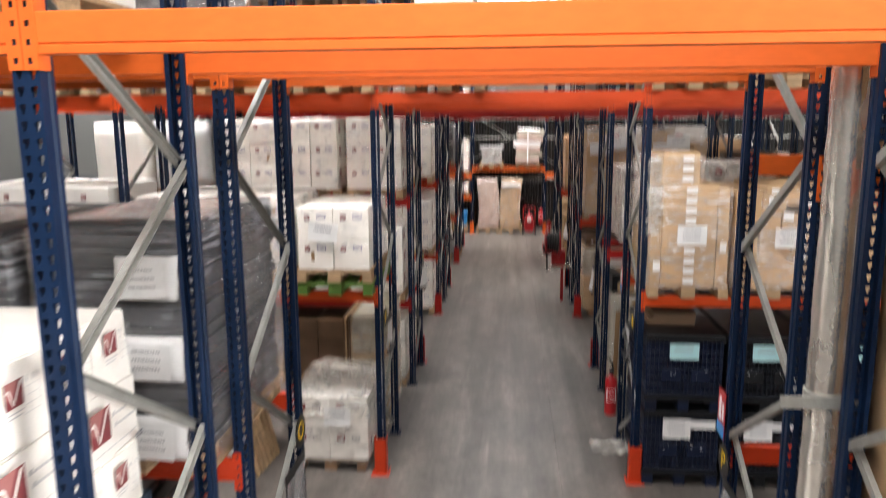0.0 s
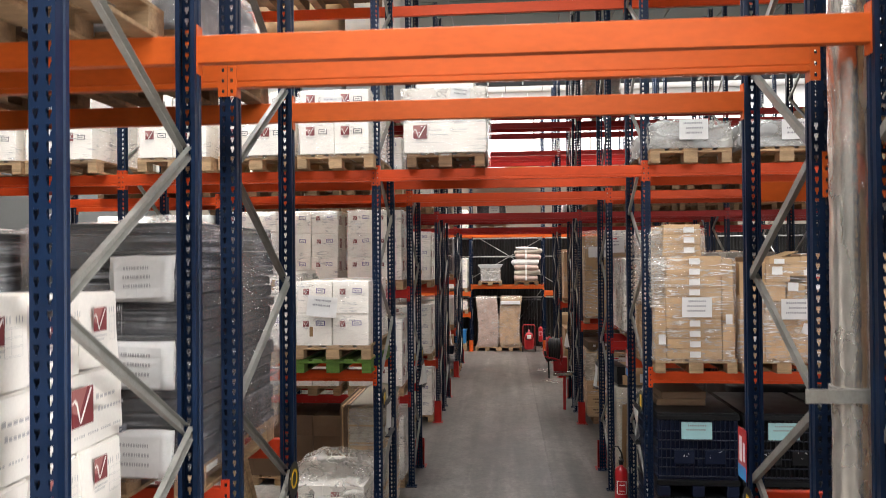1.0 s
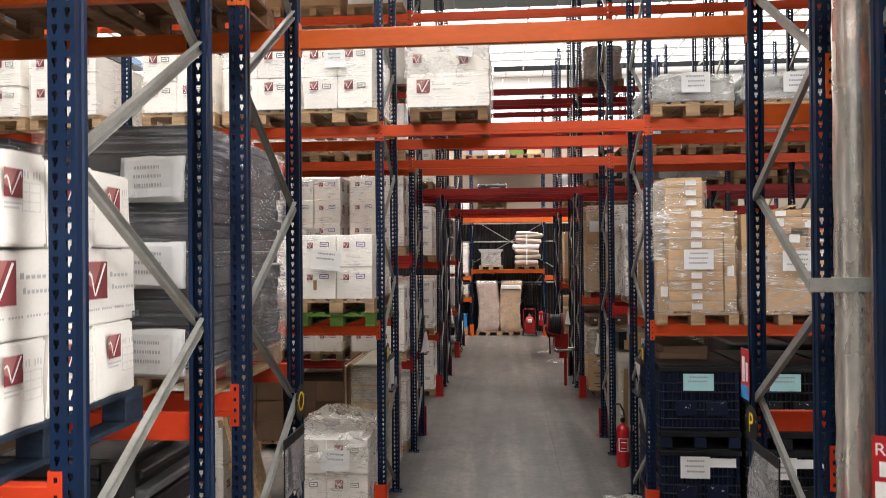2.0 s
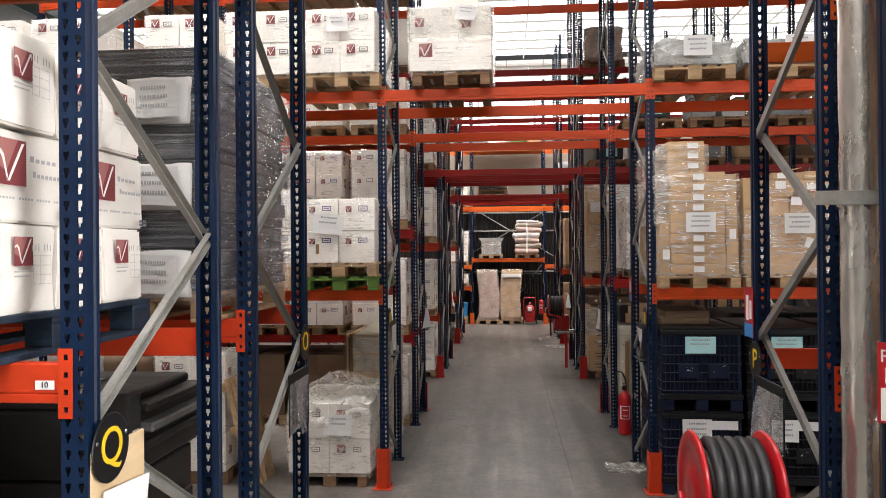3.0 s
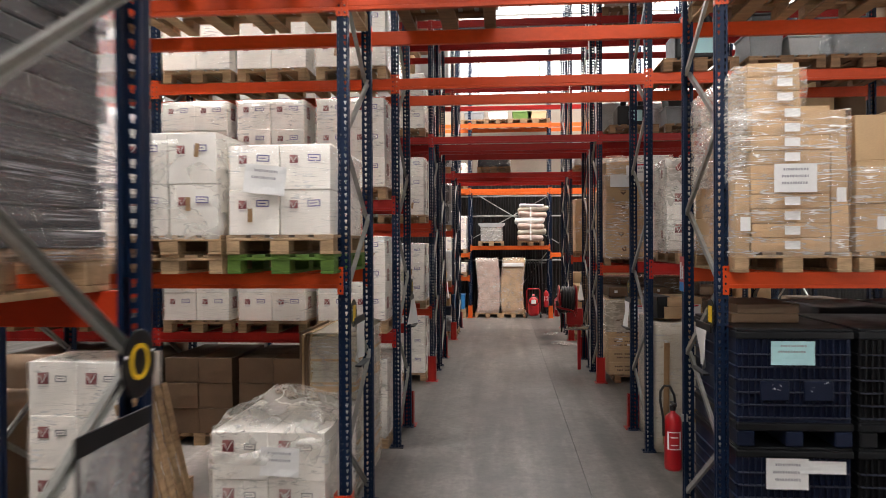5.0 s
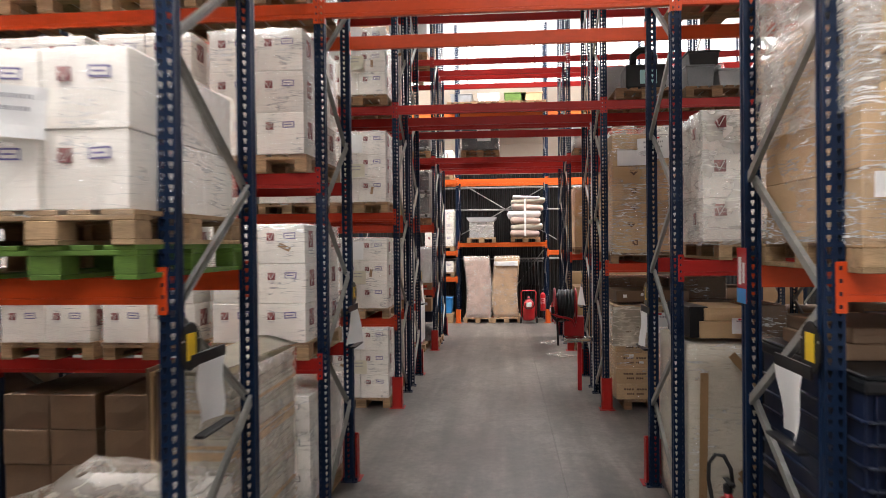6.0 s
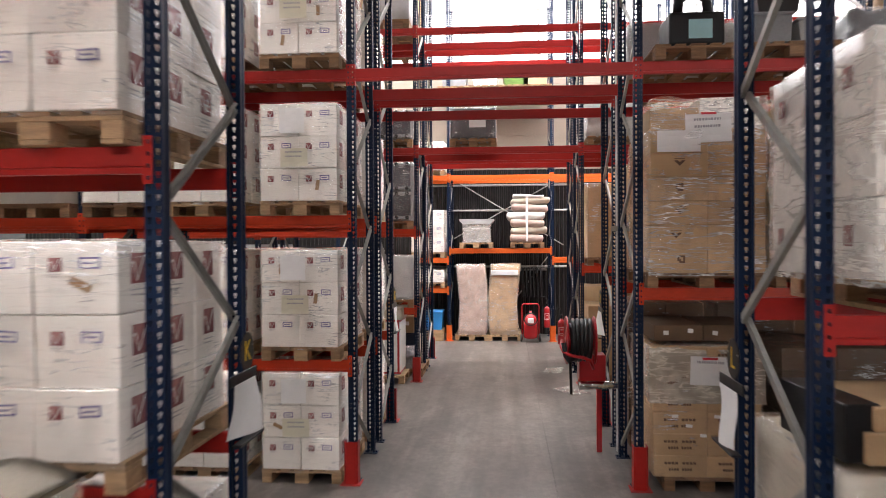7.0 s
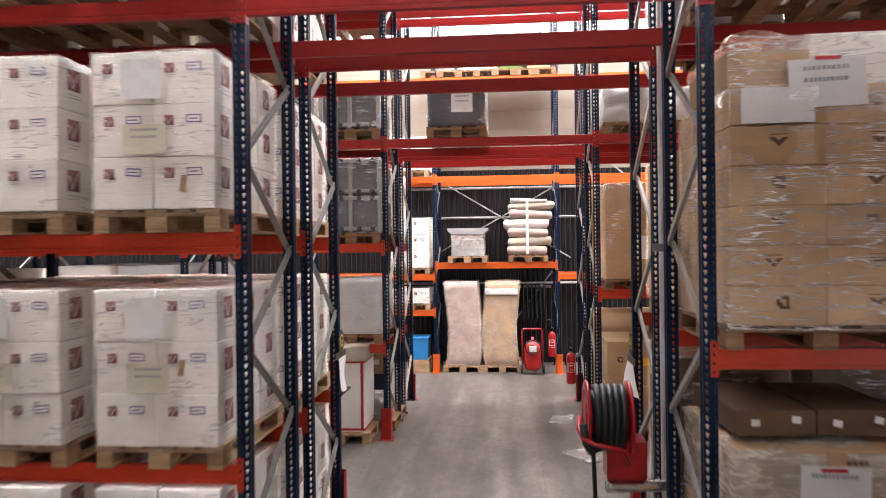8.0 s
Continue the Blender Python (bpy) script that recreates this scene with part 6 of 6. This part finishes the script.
part("lower_field", block(-0.09, 0.09, -0.0055, -0.0045, -0.15, -0.02, 0), PAPER, ria, "white printed field")
part("reel_pictogram", block(-0.075, -0.02, -0.0058, -0.0045, 0.0, 0.06, 0), PAPER, ria, "white pictogram")
part("hose_pictogram", block(0.02, 0.08, -0.0058, -0.0045, 0.0, 0.13, 0), PAPER, ria, "white pictogram")
lettering("RIA", 0.07, PAPER, ria, pose(-0.04, -0.0055, 0.105))

# foil-clad pipes that rise beside the posts, and their straps
def riser(x, y, radius, mat, label, z1, strap_z):
    r = thing("riser_pipe", pose(x, y, 0), label, "pipe")
    bm = bmesh.new()
    prof = []
    for i in range(90):
        z = z1 * i / 89
        prof.append((radius * (1 + 0.045 * math.sin(i * 2.1) * math.sin(i * 0.7)), z))
    turned(bm, prof, 20)
    part("cladding", bm, mat, r, "", None, True)
    part("strap", block(-0.22 if radius > 0.05 else -0.09, 0.3, -radius - 0.012, -radius - 0.004, strap_z - 0.03, strap_z + 0.03, 0.002), GALV, r, "galvanised strap")
    bm = bmesh.new()
    turned(bm, [(radius * 1.12, strap_z - 0.03), (radius * 1.12, strap_z + 0.03)], 20)
    part("clamp", bm, GALV, r, "galvanised clamp")


riser(1.425, 3.56, 0.077, FOIL, "pipe wrapped in crinkled silver foil between the racks", CEILING, 2.69)
riser(1.40, 16.07, 0.034, PIPEGREY, "grey painted riser pipe between the racks", CEILING, 2.52)


def disc(x, y, z, side, text, yellow_bar=False):
    """A black disc with a yellow letter, facing the lane."""
    d = thing("row_letter_disc", pose(x, y, z, 0, 0, 90 if side > 0 else -90), "black round sign with a yellow row letter on a post", "letter sign", "row letters on the posts")
    bm = bmesh.new()
    turned(bm, [(0.105, 0.0), (0.11, -0.003), (0.105, -0.006)], 32, "y")
    part("plate", bm, BLACK, d)
    if yellow_bar:
        part("letter_bar", block(-0.045, 0.045, -0.009, -0.0065, -0.06, 0.06, 0), YELLOW, d, "yellow mark")
    else:
        lettering(text, 0.165, YELLOW, d, pose(0, -0.0075, 0), "yellow letter")
    for sx in (-0.085, 0.085):
        bm = bmesh.new()
        turned(bm, [(0.007, -0.0065), (0.005, -0.0095)], 8, "y")
        part("rivet", bm, STEEL, d, "", pose(sx, 0, 0.03))


def pouch(x, y, z, side, seed, clear):
    """A sagging document pouch on a flat black carrier, facing the lane."""
    p = thing("document_pouch", pose(x, y, z, 0, 0, 90 if side > 0 else -90), "clear document pouch hanging on a post beside the lane" if clear else "white sheets in a black holder on a post", "document holder", "document holders on the posts")
    part("carrier", block(-0.21, 0.21, 0.0, 0.008, -0.03, 0.03, 0.002), BLACK, p)
    bm = bmesh.new()
    n = 6
    rows = []
    for i in range(n + 1):
        rows.append([bm.verts.new((-0.16 + 0.32 * i / n + 0.02 * math.sin(j + seed), -0.012 - 0.05 * (j / n) * math.sin(math.pi * i / n + seed), -0.02 - 0.3 * j / n)) for j in range(n + 1)])
    for i in range(n):
        for j in range(n):
            bm.faces.new((rows[i][j], rows[i + 1][j], rows[i + 1][j + 1], rows[i][j + 1]))
    part("sheet", bm, GREYFILM if clear else PAPER, p, "", None, True)
    if clear:
        for sx in (-0.205, 0.195):
            part("side_bar", block(sx, sx + 0.012, 0.0, 0.008, -0.33, -0.03, 0.002), BLACK, p)
        part("back_film", block(-0.193, 0.195, 0.002, 0.004, -0.32, -0.03, 0), GREYFILM, p, "smoky clear plastic")
    else:
        part("ledge", block(-0.19, 0.19, -0.05, 0.0, -0.35, -0.335, 0.002), BLACK, p)


disc(-1.347, 2.45, 1.872, 1, "Q")
disc(-1.345, 4.70, 1.925, 1, "O")
disc(1.345, 4.66, 1.83, -1, "P")
disc(-1.345, 8.06, 1.77, 1, "", True)
disc(1.345, 8.06, 1.77, -1, "", True)
disc(-1.345, 11.67, 1.76, 1, "K")
disc(1.345, 11.67, 1.74, -1, "L")
disc(-1.345, 17.25, 1.67, 1, "G")
disc(1.345, 17.25, 1.64, -1, "H")
pouch(-1.335, 4.55, 1.75, 1, 1, True)
pouch(1.335, 4.42, 1.72, -1, 2, True)
pouch(-1.335, 8.25, 1.7, 1, 3, False)
pouch(1.335, 8.25, 1.66, -1, 4, False)
pouch(-1.335, 11.6, 1.63, 1, 5, False)
pouch(1.335, 11.7, 1.6, -1, 6, False)
pouch(-1.335, 17.2, 1.55, 1, 7, False)
pouch(1.335, 17.2, 1.5, -1, 8, False)
board = thing("notice_board", pose(-1.362, 2.52, 1.645, 0, 0, 90), "thin wooden board with a paper on a post", "notice board")
part("panel", block(-0.165, 0.165, -0.008, 0.004, -0.3, 0.23, 0.003), PALEWOOD, board)
sheet(board, 0.29, 0.36, pose(0.01, -0.013, -0.09, 0, 5, 0), PAPER, 0)

# number on the near beam
tag = thing("beam_label", pose(-1.49, 2.38 - POST_D / 2 - 0.003, 2.085), "white beam label with a black number", "label")
part("plate", block(-0.03, 0.03, -0.002, 0, -0.0135, 0.0135, 0), PAPER, tag)
lettering("10", 0.025, BLACK, tag, pose(0, -0.003, 0))


def copier(x, y, z):
    """A dark office copier on its end stand: body, paper drawers, control ledge and feeder lid."""
    c = thing("office_copier", pose(x, y, z), "dark grey office copier stored under the rack", "copier")
    part("body", block(-0.44, 0.40, 0.02, 0.95, 0.1, 1.24, 0.02, 2), CHARCOAL, c)
    part("scanner_unit", block(-0.46, 0.44, 0, 0.97, 1.26, 1.64, 0.025, 2), CHARCOAL, c)
    part("front_panel", block(0.34, 0.475, -0.01, 0.14, 1.30, 1.735, 0.02, 2), CHARCOAL, c)
    part("front_rim", block(-0.46, 0.338, 0, 0.12, 1.642, 1.72, 0.012), CHARCOAL, c)
    part("lid", block(-0.44, 0.40, 0.16, 0.92, 1.645, 1.705, 0.02, 2), BLACK, c)
    for i, (z, w) in enumerate(((1.60, 0.50), (1.49, 0.53), (1.38, 0.48))):
        part("paper_tray", block(0.30, w, 0.15, 0.93, z, z + 0.05, 0.012), CHARCOAL if i != 1 else GREYPLASTIC, c)
    for i in range(3):
        part("drawer", block(0.402, 0.43, 0.08, 0.9, 0.2 + i * 0.27, 0.44 + i * 0.27, 0.012), BLACK, c)
    part("foot_rail", block(0.2, 0.6, 0.06, 0.16, 0.86, 0.93, 0.01), CHARCOAL, c)
    part("paper", block(-0.36, 0.02, 0.2, 0.6, 1.708, 1.714, 0), PAPER, c, "white sheets")
    part("barcode_label", block(0.4755, 0.478, 0.03, 0.1, 1.5, 1.53, 0), PAPER, c, "white barcode label")
    for sx in (-0.36, 0.36):
        for sy in (0.08, 0.87):
            bm = bmesh.new()
            turned(bm, [(0.03, 0), (0.045, 0.02), (0.045, 0.08), (0.02, 0.1)], 10)
            part("castor", bm, BLACK, c, "", pose(sx, sy, 0))


copier(-2.58, 4.0, 0.0)
low = thing("carton_stack", pose(-1.93, 2.0, 0.0), "plain cartons under loose pale film on the floor below the rack", "carton stack", "wrapped stacks of cartons")
for i in range(4):
    place("carton", shared(("carton", "low", i % 2), carton_mesh, 0.84, 1.15, 0.345, WHITECARD, i), low, pose(0.01 * i, 0, 0.347 * i, 0, 0, 1.5 * (i % 2)))
film_round(low, -0.42, 0.43, 0.0, 1.16, 0.9, 1.40, 47, BAGFILM, 0.035, 0.015, 0.05)

# a pallet stood on end among the floor goods, and white cartons beside it
slats = thing("wooden_slat_panel", pose(-2.72, 8.0, 0.0) @ pose(0, 0, 0, 0, -13, 0) @ pose(0, 0, 0, 0, 0, 84), "pale wooden slat panel propped beside the bagged cartons", "slat panel")
for i in range(6):
    part("slat", block(-0.3 + 0.108 * i, -0.3 + 0.108 * i + 0.07, 0, 0.022, 0.0, 1.2, 0.003), WOOD, slats)
for z in (0.12, 0.62, 1.08):
    part("batten", block(-0.3, 0.32, 0.0225, 0.08, z, z + 0.08, 0.003), WOOD, slats)
pallet("old", -3.49, 7.92, 0)
stack(-3.88, -3.1, 7.9, PH, 2, 3, 0.42, 0.6, 2, prints=("medium", "greylabel"), side_prints="medium", film=FILM, label="white moving cartons wrapped on a floor pallet", seed=201)

# machines and clutter on the floor of the fourth run
def machine(x, y, label):
    m = thing("boxed_machine", pose(x, y, PH), label, "machine crate")
    part("body", block(-0.21, 0.21, 0, 0.7, 0, 0.95, 0.02, 2), PAPER, m)
    for z in (0.02, 0.9):
        part("red_band", block(-0.214, 0.214, -0.004, 0.704, z, z + 0.03, 0), RED, m, "red band")
    for sx in (-0.2, 0.16):
        part("red_edge", block(sx, sx + 0.035, -0.005, 0.0, 0.05, 0.9, 0), RED, m, "red edge strip")
    part("cover", lumpy(-0.23, 0.23, -0.03, 0.72, 0.93, 1.16, 6, 0.04, 7, False, 0.05), CREAM, m, "pale plastic cover", None, True)


pallet("wood", -1.98, 19.85, 0)
machine(-1.86, 19.9, "white and red boxed machine on a pallet under a plastic cover")
machine(-2.3, 19.95, "white and red boxed machine on a pallet under a plastic cover")
pallet("old", -1.75, 20.55, 0)
soft_load(-2.1, -1.5, 20.55, 0.6, PH, 0.35, GREYPLASTIC, "tangle of grey parts in plastic on a pallet", 203, FILM, rough=0.08)

grey_bin(-1.72, 20.9, PH + 0.36, 0.42, 0.5, 0.2, CRATEBLUE, "navy plastic bin resting on wrapped parts")
spare = thing("carton_stack", pose(-1.74, 20.92, PH + 0.592), "small brown carton with a white label on a navy bin", "carton stack", "wrapped stacks of cartons")
place("carton", shared(("carton", "spare"), carton_mesh, 0.38, 0.42, 0.28, BROWNCARD, 1), spare)
sheet(spare, 0.1, 0.07, pose(0.06, -0.012, 0.17), PAPER, 0)

# fire trolley, wall hoses and bracing at the end wall
cart = thing("fire_trolley", pose(0.71, 25.25, 0.0), "red wheeled fire extinguisher trolley with a coiled hose", "fire trolley")
bm = bmesh.new()
turned(bm, [(0.1, 0.08), (0.15, 0.1), (0.165, 0.16), (0.165, 0.5), (0.14, 0.6), (0.06, 0.66), (0.03, 0.68), (0.03, 0.74)], 24)
part("bottle", bm, RED, cart, "", None, True)
bm = bmesh.new()
tube(bm, [(-0.2, 0.02, 0.05), (-0.2, 0.02, 0.85), (-0.17, 0.02, 0.9), (0.17, 0.02, 0.9), (0.2, 0.02, 0.85), (0.2, 0.02, 0.05)], 0.016, 8)
part("frame", bm, RED, cart, "", None, True)
bm = bmesh.new()
tube(bm, [(0.15 * math.cos(a * 0.35), -0.17 - 0.01 * math.sin(a), 0.55 + 0.14 * math.sin(a * 0.35)) for a in range(40)], 0.014, 6)
part("hose", bm, RUBBER, cart, "black coiled hose", None, True)
part("shield_label", block(-0.07, 0.07, -0.19, -0.165, 0.46, 0.58, 0.01), PAPER, cart, "white label")
for sx in (-0.22, 0.22):
    bm = bmesh.new()
    turned(bm, [(0.03, -0.02), (0.085, -0.022), (0.095, 0), (0.085, 0.022), (0.03, 0.02)], 20, "x")
    part("wheel", bm, RUBBER, cart, "", pose(sx, 0.0, 0.095), True)
extinguisher(1.1, 25.3, 0.34)
coil = thing("wall_hose_coil", pose(0.82, 26.55, 1.35), "black hoses hung in loops on the end wall", "hose coil")
for i in range(6):
    bm = bmesh.new()
    tube(bm, [(-0.25 + 0.09 * i + 0.02 * math.cos(a), -0.05 + 0.12 * math.cos(a), 0.36 * math.sin(a)) for a in [2 * math.pi * k / 20 for k in range(21)]], 0.022, 6, False)
    part("loop", bm, RUBBER, coil, "", None, True)
part("hook_rail", block(-0.35, 0.35, 0.0, 0.2, 0.3, 0.34, 0.004), GALV, coil)
brace_set = tagged(new("trim"), "galvanised rails and diagonal ties on the end wall", kind="structure")
for z in (1.75, 3.2, 3.25 + 0.6):
    bm = bmesh.new()
    tube(bm, [(-SIDE, BACK - 0.08, z), (SIDE, BACK - 0.08, z)], 0.03, 6)
    part("rail", bm, GALV, brace_set)
for xa, za, xb, zb in ((-2.2, 4.6, 1.6, 2.3), (-1.7, 2.2, 2.6, 4.6), (-0.1, 0.3, 1.2, 2.0), (2.4, 4.4, 4.6, 2.6)):
    bm = bmesh.new()
    tube(bm, [(xa, BACK - 0.14, za), (xb, BACK - 0.14, zb)], 0.018, 6)
    part("tie", bm, GALV, brace_set)

# scraps of film on the floor; the far two stand in for pale patches
for i, (x, y) in enumerate(((1.30, 8.72), (1.55, 8.95), (1.0, 21.3), (1.15, 19.4), (-2.0, 9.0))):
    scrap = thing("film_scrap", pose(x, y, 0.0, 0, 0, 40 * i), "crumpled scrap of clear film on the floor", "film scrap", "scraps of film")
    part("film", lumpy(-0.28, 0.28, -0.16, 0.16, 0.0, 0.018, 9, 0.022, 210 + i, True), BAGFILM, scrap, "", None, True)
